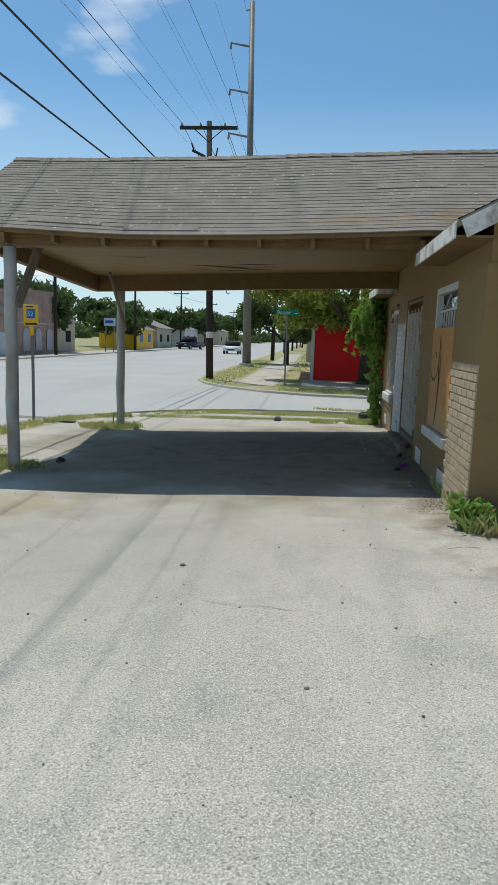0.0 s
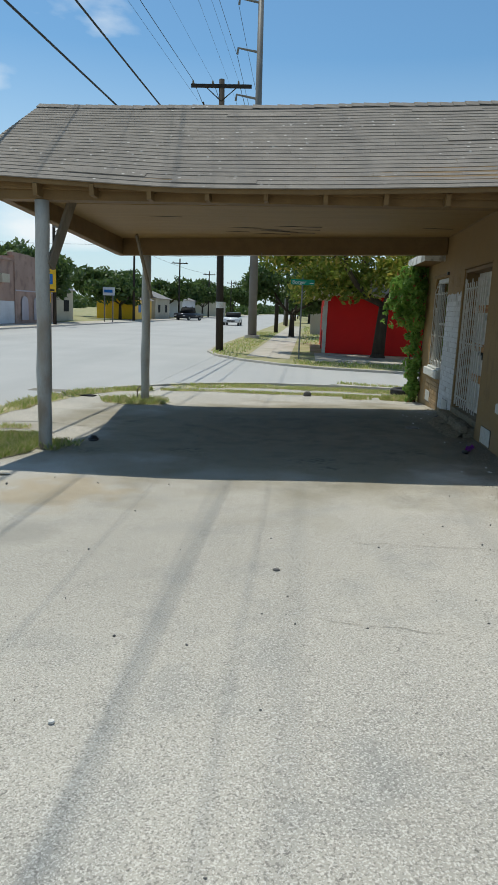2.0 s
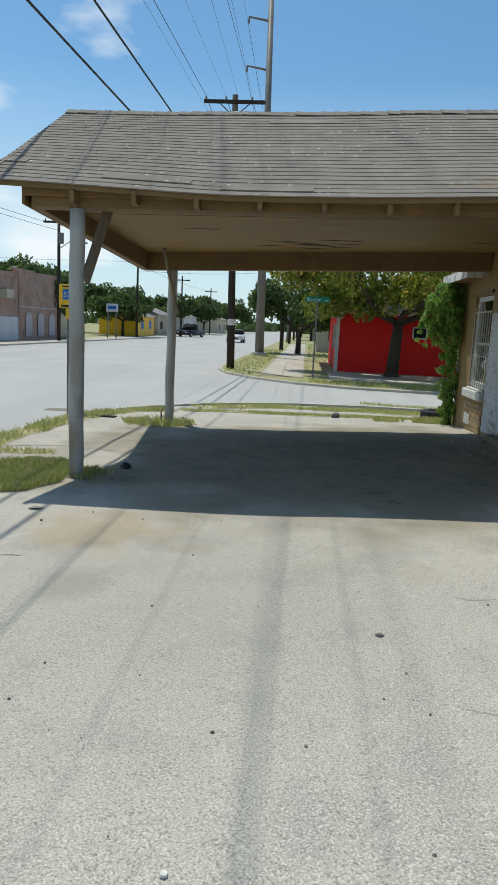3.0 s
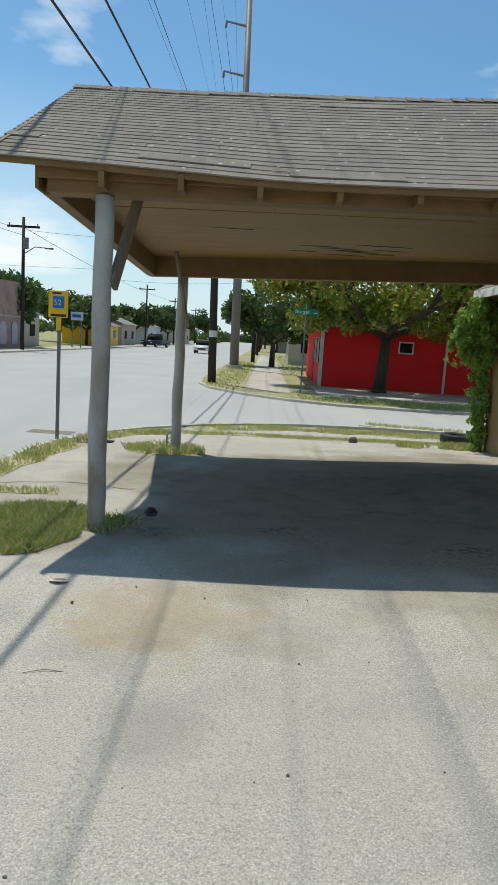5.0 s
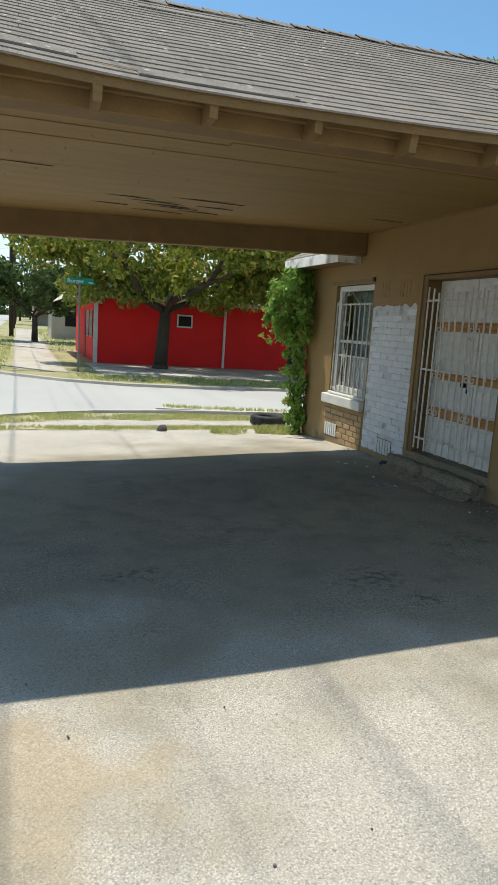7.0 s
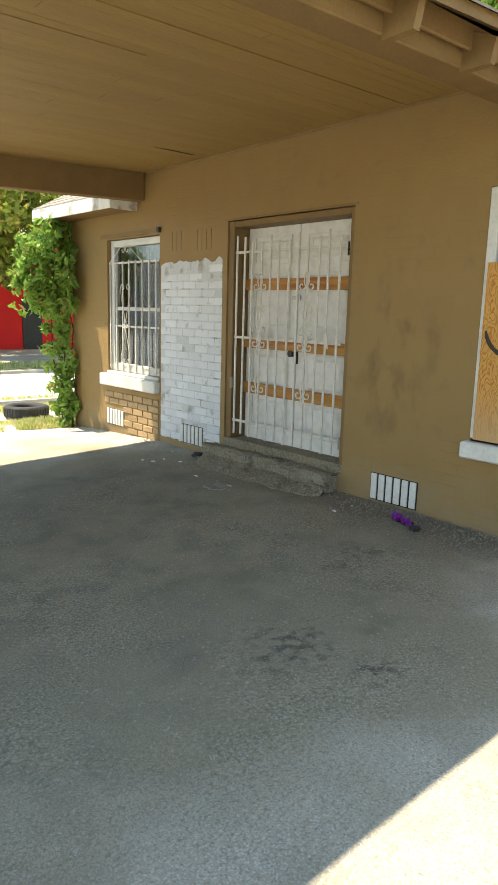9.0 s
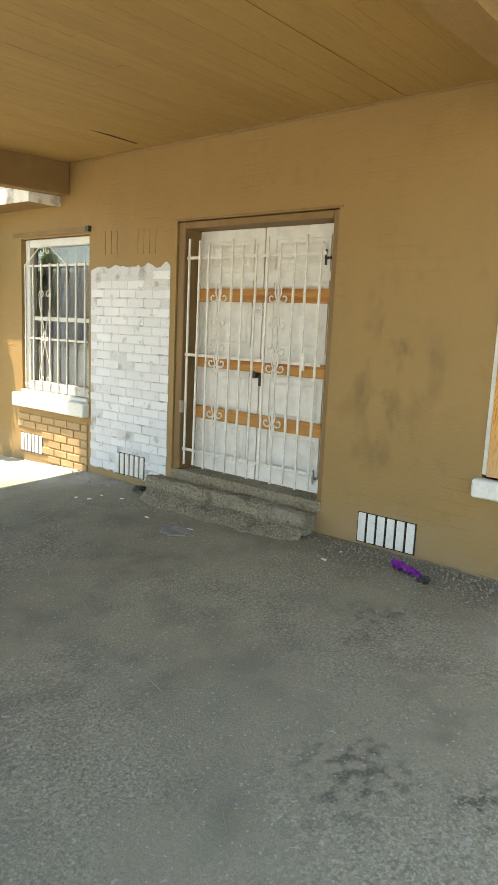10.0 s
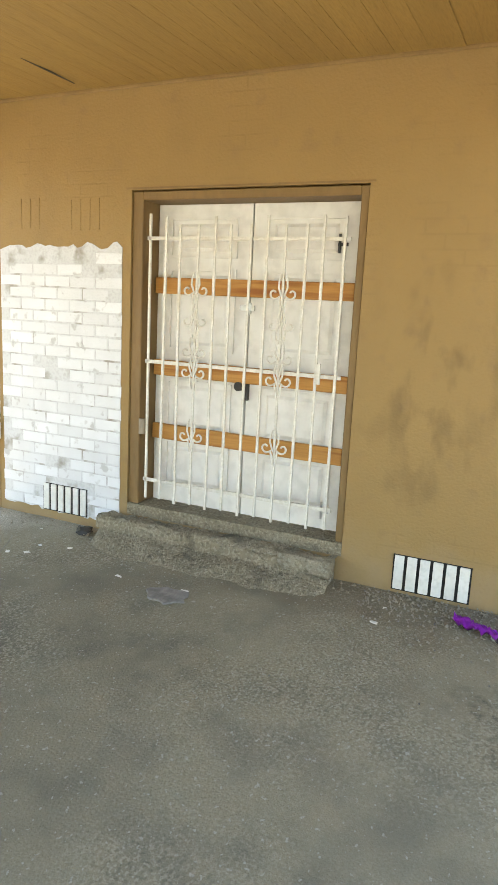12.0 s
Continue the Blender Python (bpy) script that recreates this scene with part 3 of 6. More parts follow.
def crack(pts, w, seed):
    r = random.Random(seed)
    v, f, path = [], [], []
    for (x0, y0), (x1, y1) in zip(pts, pts[1:]):
        n = max(2, int(math.hypot(x1 - x0, y1 - y0) / 0.12))
        path += [(x0 + (x1 - x0) * i / n + r.uniform(-0.02, 0.02), y0 + (y1 - y0) * i / n + r.uniform(-0.02, 0.02)) for i in range(n)]
    for i, (x, y) in enumerate(path):
        nx, ny = path[min(i + 1, len(path) - 1)][0] - path[max(i - 1, 0)][0], path[min(i + 1, len(path) - 1)][1] - path[max(i - 1, 0)][1]
        ln = math.hypot(nx, ny) or 1
        hw = w * r.uniform(0.2, 1.0) / 2
        for sgn in (-1, 1):
            px, py = x - sgn * ny / ln * hw, y + sgn * nx / ln * hw
            v.append((px, py, lot_z(px, py) + 0.004))
    for i in range(len(path) - 1):
        f.append((2 * i, 2 * i + 2, 2 * i + 3, 2 * i + 1))
    tagged(raw("crack", v, f, M_CRACK), "thin dirt-filled crack in the concrete lot", "crack", kind="structure")


for i, (pts, w) in enumerate([
    ([(-7, 9.0), (-5.9, 8.7)], 0.02), ([(-2.1, 5.05), (-1.2, 4.9)], 0.005), ([(-1.9, 6.35), (-1.0, 6.3), (0.1, 6.1)], 0.0045),
    ([(-7.0, 10.9), (-6.1, 11.2), (-5.2, 11.0)], 0.03), ([(-0.4, 12.9), (-1.2, 12.4), (-2.0, 12.6)], 0.015),
    ([(-5.6, 12.0), (-5.4, 13.9)], 0.02)]):
    crack(pts, w, i)

# grass: patches of soil with blades on them
def ragged(cx, cy, rx, ry, n=18, seed=0):
    r = random.Random(seed)
    return [(cx + rx * math.cos(6.2832 * i / n) * r.uniform(0.75, 1.15), cy + ry * math.sin(6.2832 * i / n) * r.uniform(0.75, 1.15)) for i in range(n)]


def strip(pts, w0, w1, seed, step=0.35):
    r = random.Random(seed)
    path = []
    for (xa, ya), (xb, yb) in zip(pts, pts[1:]):
        n = max(1, int(math.hypot(xb - xa, yb - ya) / step))
        path += [((xa + (xb - xa) * i / n), (ya + (yb - ya) * i / n), (xb - xa), (yb - ya)) for i in range(n)]
    left, right = [], []
    for x, y, dx, dy in path:
        ln = math.hypot(dx, dy)
        for side, w in ((left, w0), (right, -w1)):
            k = w * r.uniform(0.7, 1.2)
            side.append((x - dy / ln * k, y + dx / ln * k))
    return left + right[::-1]


def grass_patch(poly, per_m2, h, w, seed, base=None, soil=True):
    r = np.random.default_rng(seed)
    hgt = base or lot_z
    xs, yy = [p[0] for p in poly], [p[1] for p in poly]
    if soil:
        bm = bmesh.new()
        f = bm.faces.new([bm.verts.new((x, y, hgt(x, y) + 0.005)) for x, y in poly])
        bmesh.ops.triangulate(bm, faces=[f])
        bmesh.ops.recalc_face_normals(bm, faces=bm.faces)
        tagged(part("grass_soil", bm, M_SOIL), "dry soil with thin grass beside the concrete", "soil", kind="structure")
    n = int(per_m2 * (max(xs) - min(xs)) * (max(yy) - min(yy)))
    x, y = r.uniform(min(xs), max(xs), n), r.uniform(min(yy), max(yy), n)
    keep = inside(poly, x, y)
    # clumps and bare gaps
    clump = np.array([noise.noise((a * 1.3, b * 1.3, seed)) for a, b in zip(x, y)])
    keep &= r.uniform(-0.45, 0.5, n) < clump + 0.12
    x, y = x[keep], y[keep]
    z = np.array([hgt(a, b) for a, b in zip(x, y)])
    v, f = blades(r, np.column_stack([x, y]), z, h, w)
    tagged(raw("grass", v, f, M_GRASS), "thin green and straw-coloured grass", "grass", kind="stuff")


grass_patch(ragged(-5.95, 9.35, 0.62, 0.75, seed=3), 9000, 0.095, 0.0028, 3)
grass_patch(ragged(-5.15, 9.45, 0.26, 0.28, seed=4), 11000, 0.09, 0.0028, 4, soil=False)
grass_patch(strip([(-7.15, 7.5), (-7.1, 11.5), (-7.0, 13.2), (-6.75, 14.6), (-6.2, 15.6), (-5.3, 16.35)], 0.2, 0.25, 5), 1500, 0.09, 0.007, 5)
grass_patch(strip([(-6.9, 10.55), (-5.85, 10.75)], 0.1, 0.1, 6, 0.2), 1600, 0.07, 0.006, 6)
grass_patch(ragged(-5.35, 13.9, 0.75, 0.55, seed=8), 1700, 0.09, 0.006, 8)
grass_patch(strip([(-5.4, 16.2), (-4.6, 16.35), (-2.6, 16.3), (-0.9, 16.35), (0.3, 16.4)], 0.2, 0.2, 9), 2600, 0.055, 0.006, 9)
grass_patch(strip([(-5.3, 17.05), (-4.2, 17.75), (-2.8, 18.1), (-1.0, 18.2), (6, 18.2)], 0.35, 0.5, 10, 0.6), 1900, 0.06, 0.007, 10)
grass_patch(strip([(-1.4, 19.9), (1.5, 19.45), (10, 19.3)], 0.18, 0.18, 11), 700, 0.08, 0.01, 11, lambda x, y: -0.16)
grass_patch(ragged(-1.2, 15.7, 0.35, 0.25, seed=12), 1800, 0.09, 0.007, 12)
grass_patch(ragged(-0.1, 15.75, 0.65, 0.4, seed=13), 2000, 0.11, 0.007, 13)
grass_patch(ragged(0.35, 6.82, 0.45, 0.2, seed=14), 4500, 0.2, 0.004, 14, soil=False)
grass_patch(strip([(-0.06, 7.2), (-0.06, 9.3)], 0.0, 0.12, 15), 2500, 0.12, 0.006, 15, soil=False)
grass_patch([(-6.2, 28.9), (-4.8, 27.6), (-4.7, 60), (-6.4, 60)], 60, 0.1, 0.02, 16, lambda x, y: -0.1, False)
grass_patch([(-2.7, 25.5), (-1, 25), (6, 25), (10, 25.1), (10, 26.9), (-2.7, 27.2)], 220, 0.1, 0.014, 17, lambda x, y: -0.1, False)
grass_patch([(-2.6, 40), (20, 48), (20, 90), (-2.6, 90)], 12, 0.14, 0.04, 18, lambda x, y: -0.1, False)

# ---- station building ----
Y0, Y1, DEEP = 7.08, 15.4, 5.2
DOOR_Y, DOOR_Z = (10.685, 12.235), (0.28, 2.415)
WL_Y, WL_Z = (13.38, 14.5), (0.82, 2.37)
WR_Y, WR_Z = (8.25, 9.54), (0.75, 2.42)
WTHICK = 0.28
bm = bmesh.new()
cols = [Y0, WR_Y[0], WR_Y[1], DOOR_Y[0], DOOR_Y[1], WL_Y[0], WL_Y[1], Y1]
for i, (a, b) in enumerate(zip(cols, cols[1:])):
    hole = {1: WR_Z, 3: DOOR_Z, 5: WL_Z}.get(i)
    top = 3.05 if 9.3 < (a + b) / 2 < 13.4 else 2.78
    for z0, z1 in ([(-0.3, hole[0]), (hole[1], top)] if hole else [(-0.3, top)]):
        box(bm, 0, WTHICK, a, b, z0, z1)
for a, b in ((9.2, WR_Y[1]), (WL_Y[0], 13.9)):
    box(bm, 0, WTHICK, a, b, 2.78, 3.05)
wall_west = tagged(part("wall_west", bm, M_TAN), "tan painted stucco wall with dark smudges", "wall", kind="structure")
for name, ya, yb in (("wall_south", Y0, Y0 + WTHICK), ("wall_north", Y1 - WTHICK, Y1)):
    bm = bmesh.new()
    prism(bm, [(WTHICK, -0.3), (DEEP, -0.3), (DEEP, 2.85), (2.6, 4.2), (WTHICK, 2.95)], ya, yb)
    tagged(part(name, bm, M_TAN), "tan painted stucco gable wall", "wall", kind="structure")
for name, ya, yb in (("gable_lip_south", Y0, Y0 + WTHICK), ("gable_lip_north", Y1 - WTHICK, Y1)):
    slab(name, 0.0, WTHICK, ya, yb, 2.78, 2.93, M_TAN)["kind"] = "structure"
tagged(slab("wall_east", DEEP - 0.2, DEEP, Y0 + WTHICK, Y1 - WTHICK, -0.3, 2.8, M_TAN), "tan painted rear wall", "wall", kind="structure")
tagged(slab("floor_inside", WTHICK, DEEP - 0.2, Y0 + WTHICK, Y1 - WTHICK, 0.0, 0.28, M_ROOM), "dim bare floor inside", "floor", kind="structure")
tagged(slab("ceiling_inside", WTHICK, DEEP - 0.2, Y0 + WTHICK, Y1 - WTHICK, 2.7, 2.75, M_ROOM), "dim plaster ceiling inside", "ceiling", kind="structure")
tagged(slab("partition_inside", 1.6, 1.7, Y0 + WTHICK, Y1 - WTHICK, 0.28, 2.7, M_ROOM), "dim plaster partition inside", "wall", kind="structure")

# corner pier standing slightly proud of both walls
bm = bmesh.new()
box(bm, -0.035, WTHICK, Y0 - 0.035, 8.2, -0.3, 2.47)
for w in bm.verts:
    if w.co.z > 2 and w.co.x < 0.1:
        w.co.z -= 0.02
tagged(part("corner_pier", bm, M_TAN), "tan stucco corner pier with buff brick below, coloured pale as in sun", "pier", kind="structure")


# brickwork where the stucco is missing
def brick_mesh(w, h, d, material):
    bm = bmesh.new()
    box(bm, -d, 0, -w / 2, w / 2, -h / 2, h / 2)
    for v in bm.verts:
        if v.co.x < -d / 2:
            v.co.y *= 1 - 0.008 / w
            v.co.z *= 1 - 0.010 / h
    return mesh_of("brick", bm, material)


def brickwork(y0, y1, z0, z1, me, mortar, base, skip=None, depth=0.008, edge=0.06, seed=0, w=0.205, h=0.0685, joint=0.011, rag=False, face=0.0):
    """Bricks in running bond on the wall's face, with a ragged border."""
    r = random.Random(seed)
    bm = bmesh.new()
    n = 26
    top = [(y0 + (y1 - y0) * i / n, z1 + ((0.05 * noise.noise((i * 0.37, seed, 0)) + r.uniform(-0.008, 0.008)) if rag else 0)) for i in range(n + 1)]
    low = [(y1 - (y1 - y0) * i / n, z0 - (r.uniform(0.0, 0.03) if rag else 0)) for i in range(n + 1)]
    loop = [(p + (r.uniform(-0.012, 0.012) if rag else 0), q) for p, q in top + low]
    front = [bm.verts.new((face - base, p, q)) for p, q in loop]
    rear = [bm.verts.new((face, p, q)) for p, q in loop]
    bm.faces.new(front)
    for i in range(len(loop)):
        bm.faces.new((front[i], rear[i], rear[(i + 1) % len(loop)], front[(i + 1) % len(loop)]))
    bmesh.ops.recalc_face_normals(bm, faces=bm.faces)
    part("mortar_bed", bm, mortar, wall_west)
    row, z = 0, z0 + h / 2
    while z < z1 - h / 4:
        y = y0 - (0.5 * (w + joint) if row % 2 else 0) + w / 2
        while y < y1:
            a, b = max(y - w / 2, y0 + r.uniform(-edge, 0)), min(y + w / 2, y1 + r.uniform(0, edge))
            if b - a > 0.05 and not (skip and skip((a + b) / 2, z)):
                m = Matrix.Translation((face - base + r.uniform(-0.002, 0.0025), (a + b) / 2, z)) @ Matrix.Diagonal((1, (b - a) / w, 1, 1))
                piece("brick", me, wall_west, m)
            y += w + joint
        z += h + joint
        row += 1


# ---- canopy ----
CX0, CX1 = -6.25, 2.5
EN, EF, RY = 9.05, 14.25, 11.75
ZE, ZR = 3.03, 4.42


def roof_z(y):
    return ZE + (ZR - ZE) * ((y - EN) / (RY - EN) if y < RY else (EF - y) / (EF - RY))


def sag(x, y):
    """The old roof dips along its eaves."""
    k = 1 - abs((y - RY) / (EF - RY))
    return 0.026 * (x - CX0) * max(k, 0.0) -(0.055 * (1 - k) + 0.03) * max(0.0, math.sin(math.pi * min(1, max(0, (x - CX0) / 6.0)))) + 0.012 * noise.noise((x * 0.9, y * 0.5, 3))


def skew(x, y):
    """The near eave runs slightly out of square with the wall."""
    return -0.03 * (x + 3.6) * max(0.0, (RY - y) / (RY - EN)) if x < 0.5 else -0.123 * max(0.0, (RY - y) / (RY - EN))


canopy_roof = thing("canopy_roof", "sagging gable canopy roof of weathered grey-brown asphalt shingles", "roof", CX0 + 3, RY, ZE, kind="structure")
for side, ye in (("near", EN), ("far", EF)):
    bm = bmesh.new()
    n = 24
    up = []
    for i in range(n + 1):
        x = CX0 + (CX1 - CX0) * i / n
        up.append([[bm.verts.new((x, y + skew(x, y), roof_z(y) + sag(x, y) - d)) for y in (ye, ye + (RY - ye) * 0.5, RY)] for d in (0.012, 0.07)])
    for a, b in zip(up, up[1:]):
        for j in range(2):
            bm.faces.new((a[0][j], b[0][j], b[0][j + 1], a[0][j + 1]))
            bm.faces.new((a[1][j], a[1][j + 1], b[1][j + 1], b[1][j]))
        bm.faces.new((a[0][0], a[1][0], b[1][0], b[0][0]))
    for e in (up[0], up[-1]):
        for j in range(2):
            bm.faces.new((e[0][j], e[0][j + 1], e[1][j + 1], e[1][j]))
    bmesh.ops.recalc_face_normals(bm, faces=bm.faces)
    part("roof_deck", bm, M_TRIM, canopy_roof, "tan painted roof boards seen at the eave")

# rafter tails
for i in range(9):
    x = -5.3 + 0.625 * i
    bm = bmesh.new()
    z = 2.83 + 0.012 * math.sin(i * 2.1)
    yo = -0.05 * (x + 5.86) / 5.86
    pts = [(9.27 + yo, z - 0.03), (9.10 + yo, z - 0.025), (9.075 + yo, z + 0.09), (9.27 + yo, z + 0.17)]
    a = [bm.verts.new((x - 0.024, p, q)) for p, q in pts]
    b = [bm.verts.new((x + 0.024, p, q)) for p, q in pts]
    bm.faces.new(a)
    bm.faces.new(b[::-1])
    for k in range(4):
        bm.faces.new((a[k], b[k], b[(k + 1) % 4], a[(k + 1) % 4]))
    bmesh.ops.recalc_face_normals(bm, faces=bm.faces)
    part("rafter_tail", bm, M_TRIM, canopy_roof)


# ceiling of narrow boards, dipping to the far outer corner
def ceil_z(x, y):
    u, v = (x + 5.85) / 5.85, (y - 9.4) / 4.5
    return (2.99 * (1 - u) + 3.05 * u) * (1 - v) + (2.84 * (1 - u) + 3.02 * u) * v


bm = bmesh.new()
r = random.Random(5)
y = 9.28
while y < 14.0:
    w = 0.088
    xs = [-5.8, r.uniform(-4.6, -1.2), -0.005]
    for xa, xb in zip(xs, xs[1:]):
        lift = r.uniform(-0.0004, 0.0004) - (0.006 if r.random() < 0.04 else 0)
        vs = []
        for zo in (0.0, 0.016):
            for px, py in ((xa + 0.002, y), (xb - 0.002, y), (xb - 0.002, y + w - 0.0012), (xa + 0.002, y + w - 0.0012)):
                vs.append(bm.verts.new((px, py, ceil_z(px, py) + zo + lift)))
        for q in ((3, 2, 1, 0), (4, 5, 6, 7), (0, 1, 5, 4), (1, 2, 6, 5), (2, 3, 7, 6), (3, 0, 4, 7)):
            bm.faces.new([vs[k] for k in q])
    y += w
tagged(part("ceiling", bm, M_SOFFIT), "tan painted board ceiling under the canopy", "ceiling", kind="structure")
bm = bmesh.new()
for q in ((-5.82, 9.32), (0, 9.32), (0, 14.1), (-5.82, 14.1)):
    bm.verts.new((*q, ceil_z(*q) + 0.03))
bm.faces.new(bm.verts[:])
tagged(part("ceiling_backing", bm, M_UNDER), "dark gap above the canopy boards", "ceiling", kind="structure")
# split boards over the drive
for x, y, ln, w in ((-3.1, 12.75, 0.7, 0.02), (-2.8, 13.0, 0.55, 0.016), (-2.6, 12.45, 0.9, 0.018), (-3.5, 13.05, 0.4, 0.014), (-0.4, 12.55, 0.45, 0.006), (-2.5, 13.15, 0.5, 0.018), (-2.95, 12.9, 0.6, 0.02), (-3.35, 12.6, 0.5, 0.012), (-2.4, 12.8, 0.45, 0.014), (-3.0, 13.28, 0.7, 0.016), (-4.4, 11.6, 0.5, 0.006)):
    bm = bmesh.new()
    box(bm, -ln / 2, ln / 2, -w, w, -0.006, 0.0)
    bmesh.ops.subdivide_edges(bm, edges=[e for e in bm.edges if abs(e.verts[0].co.x - e.verts[1].co.x) > ln * 0.8], cuts=7)
    for v in bm.verts:
        v.co.y = v.co.y * (1 - abs(v.co.x) / ln * 1.7) + 0.008 * noise.noise((v.co.x * 9, x, y))
    ob = tagged(part("ceiling_split", bm, M_UNDER), "dark split in a ceiling board", "crack", kind="structure")
    ob.location = (x, y, ceil_z(x, y) - 0.0015)

canopy_frame = thing("canopy_frame", "tan painted timber beams round the canopy", "beam", -5.85, 9.4, 2.75, kind="structure")


def beam(name, p, q, w, h0, h1, label=""):
    """A timber from p to q (x, y, underside) of width w and heights h0 and h1."""
    p, q = Vector(p), Vector(q)
    d = Vector((q.x - p.x, q.y - p.y, 0)).normalized()
    n = Vector((-d.y, d.x, 0)) * w / 2
    bm = bmesh.new()
    vs = [bm.verts.new(c) for c in (p - n, q - n, q + n, p + n)] + [bm.verts.new(c + Vector((0, 0, h))) for c, h in ((p - n, h0), (q - n, h1), (q + n, h1), (p + n, h0))]
    for f in ((3, 2, 1, 0), (4, 5, 6, 7), (0, 1, 5, 4), (1, 2, 6, 5), (2, 3, 7, 6), (3, 0, 4, 7)):
        bm.faces.new([vs[k] for k in f])
    bevelled(bm, 0.008)
    return part(name, bm, M_TRIM, canopy_frame, label)


beam("near_beam", (-5.8, 9.41, 2.785), (-0.003, 9.30, 2.835), 0.2, 0.20, 0.21)
beam("near_upper_board", (-5.86, 9.265, 2.885), (-0.003, 9.165, 2.90), 0.03, 0.15, 0.12)
beam("far_beam", (-5.75, 14.05, 2.55), (-0.003, 13.74, 2.735), 0.14, 0.30, 0.30)
beam("end_beam", (-5.8, 9.43, 2.785), (-5.72, 13.98, 2.555), 0.12, 0.24, 0.31)
beam("end_fascia", (-5.87, 9.26, 2.80), (-5.80, 14.05, 2.58), 0.03, 0.28, 0.34)
beam("wall_strip", (-0.012, 9.55, 3.03), (-0.012, 13.6, 3.0), 0.018, 0.03, 0.03)
# gable end infill under the outer rake
bm = bmesh.new()
for x in (-5.85, -5.82):
    bm.verts.new((x, EN + 0.15, 3.0)), bm.verts.new((x, EF - 0.15, 2.95)), bm.verts.new((x, RY, ZR - 0.1))
bm.verts.ensure_lookup_table()
v = bm.verts
for f in ((0, 1, 2), (5, 4, 3), (0, 3, 4, 1), (1, 4, 5, 2), (2, 5, 3, 0)):
    bm.faces.new([v[k] for k in f])
bmesh.ops.recalc_face_normals(bm, faces=bm.faces)
part("gable_end", bm, M_TRIM, canopy_frame, "tan painted gable boarding")
for ye, ze in ((EN, ZE), (EF, ZE)):
    bm = bmesh.new()
    pts = [(ye, ze - 0.11), (RY, ZR - 0.12), (RY, ZR - 0.03), (ye, ze - 0.025)]
    a = [bm.verts.new((CX0 + 0.005, p, q)) for p, q in pts]
    b = [bm.verts.new((CX0 + 0.03, p, q)) for p, q in pts]
    bm.faces.new(a), bm.faces.new(b[::-1])
    for k in range(4):
        bm.faces.new((a[k], b[k], b[(k + 1) % 4], a[(k + 1) % 4]))
    bmesh.ops.recalc_face_normals(bm, faces=bm.faces)
    part("bargeboard", bm, M_BRACE, canopy_frame, "weathered grey bargeboard")


def canopy_post(x, y, top, brace, label):
    z = gz(x, y) - 0.03
    post = thing("canopy_post", label, "post", x, y, z, "canopy posts")
    bm = bmesh.new()
    n, hgt = 9, top - z
    rings = []
    for i in range(n + 1):
        h = z + hgt * i / n
        off = 0.006 * math.sin(i * 1.7)
        rad = 0.079 + (0.006 if i in (3,) else 0)
        rings.append([bm.verts.new((x + off + rad * math.cos(6.2832 * k / 18), y + rad * math.sin(6.2832 * k / 18), h)) for k in range(18)])
    for a, b in zip(rings, rings[1:]):
        for k in range(18):
            bm.faces.new((a[k], a[(k + 1) % 18], b[(k + 1) % 18], b[k]))
    bm.faces.new(rings[-1])
    part("shaft", bm, M_STEEL, post, smooth=True)
    bm = bmesh.new()
    tube(bm, (x, y, z), (x, y, z + 0.045), 0.12, 0.09, 18)
    part("footing", bm, M_STEP, post, "rough concrete collar")
    p, q, w = brace
    bm = bmesh.new()
    d = Vector(q) - Vector(p)
    box(bm, -w / 2, w / 2, -0.022, 0.022, -d.length / 2, d.length / 2)
    bevelled(bm, 0.006)
    bmesh.ops.transform(bm, matrix=Matrix.Translation((Vector(p) + Vector(q)) / 2) @ d.to_track_quat("Z", "X").to_matrix().to_4x4(), verts=bm.verts)
    part("brace", bm, M_BRACE, post, "weathered timber brace")
    return post


canopy_post(-5.33, 9.35, 2.785, ((-5.25, 9.38, 2.07), (-5.15, 9.91, 2.93), 0.14), "grey painted steel pipe post standing in grass")
post_b = canopy_post(-5.24, 14.05, 2.57, ((-5.13, 14.0, 1.83), (-5.28, 13.45, 2.86), 0.06), "grey painted steel pipe post with rusted foot")
rod("conduit", [(-5.37, 14.0, gz(-5.3, 14) - 0.02), (-5.37, 14.0, 0.14), (-5.34, 14.04, 0.2), (-5.3, 14.05, 0.19)], 0.014, M_BRACE, post_b)
hook = thing("ceiling_hook", "small rusty hook hanging from the canopy beam", "hook", -3.15, 13.85, 2.6)
rod("hook_rod", [(-3.15, 13.8, 2.66), (-3.15, 13.79, 2.58), (-3.12, 13.79, 2.55), (-3.09, 13.79, 2.58)], 0.008, M_BRACE, hook)

# ---- main roof ----
SL, EVX, EVZ = 0.53, -0.33, 2.79
main_roof = thing("main_roof", "low gable roof of weathered grey shingles over the building", "roof", 2.6, 11, 3, kind="structure")


def roof_slab(y0, y1, x0, x1, name="roof_deck"):
    bm = bmesh.new()
    z0, z1 = EVZ + (x0 - EVX) * SL, EVZ + (x1 - EVX) * SL
    prism(bm, [(x0, z0 - 0.06), (x1, z1 - 0.06), (x1, z1), (x0, z0)], y0, y1)
    return part(name, bm, M_SHINGLES, main_roof)


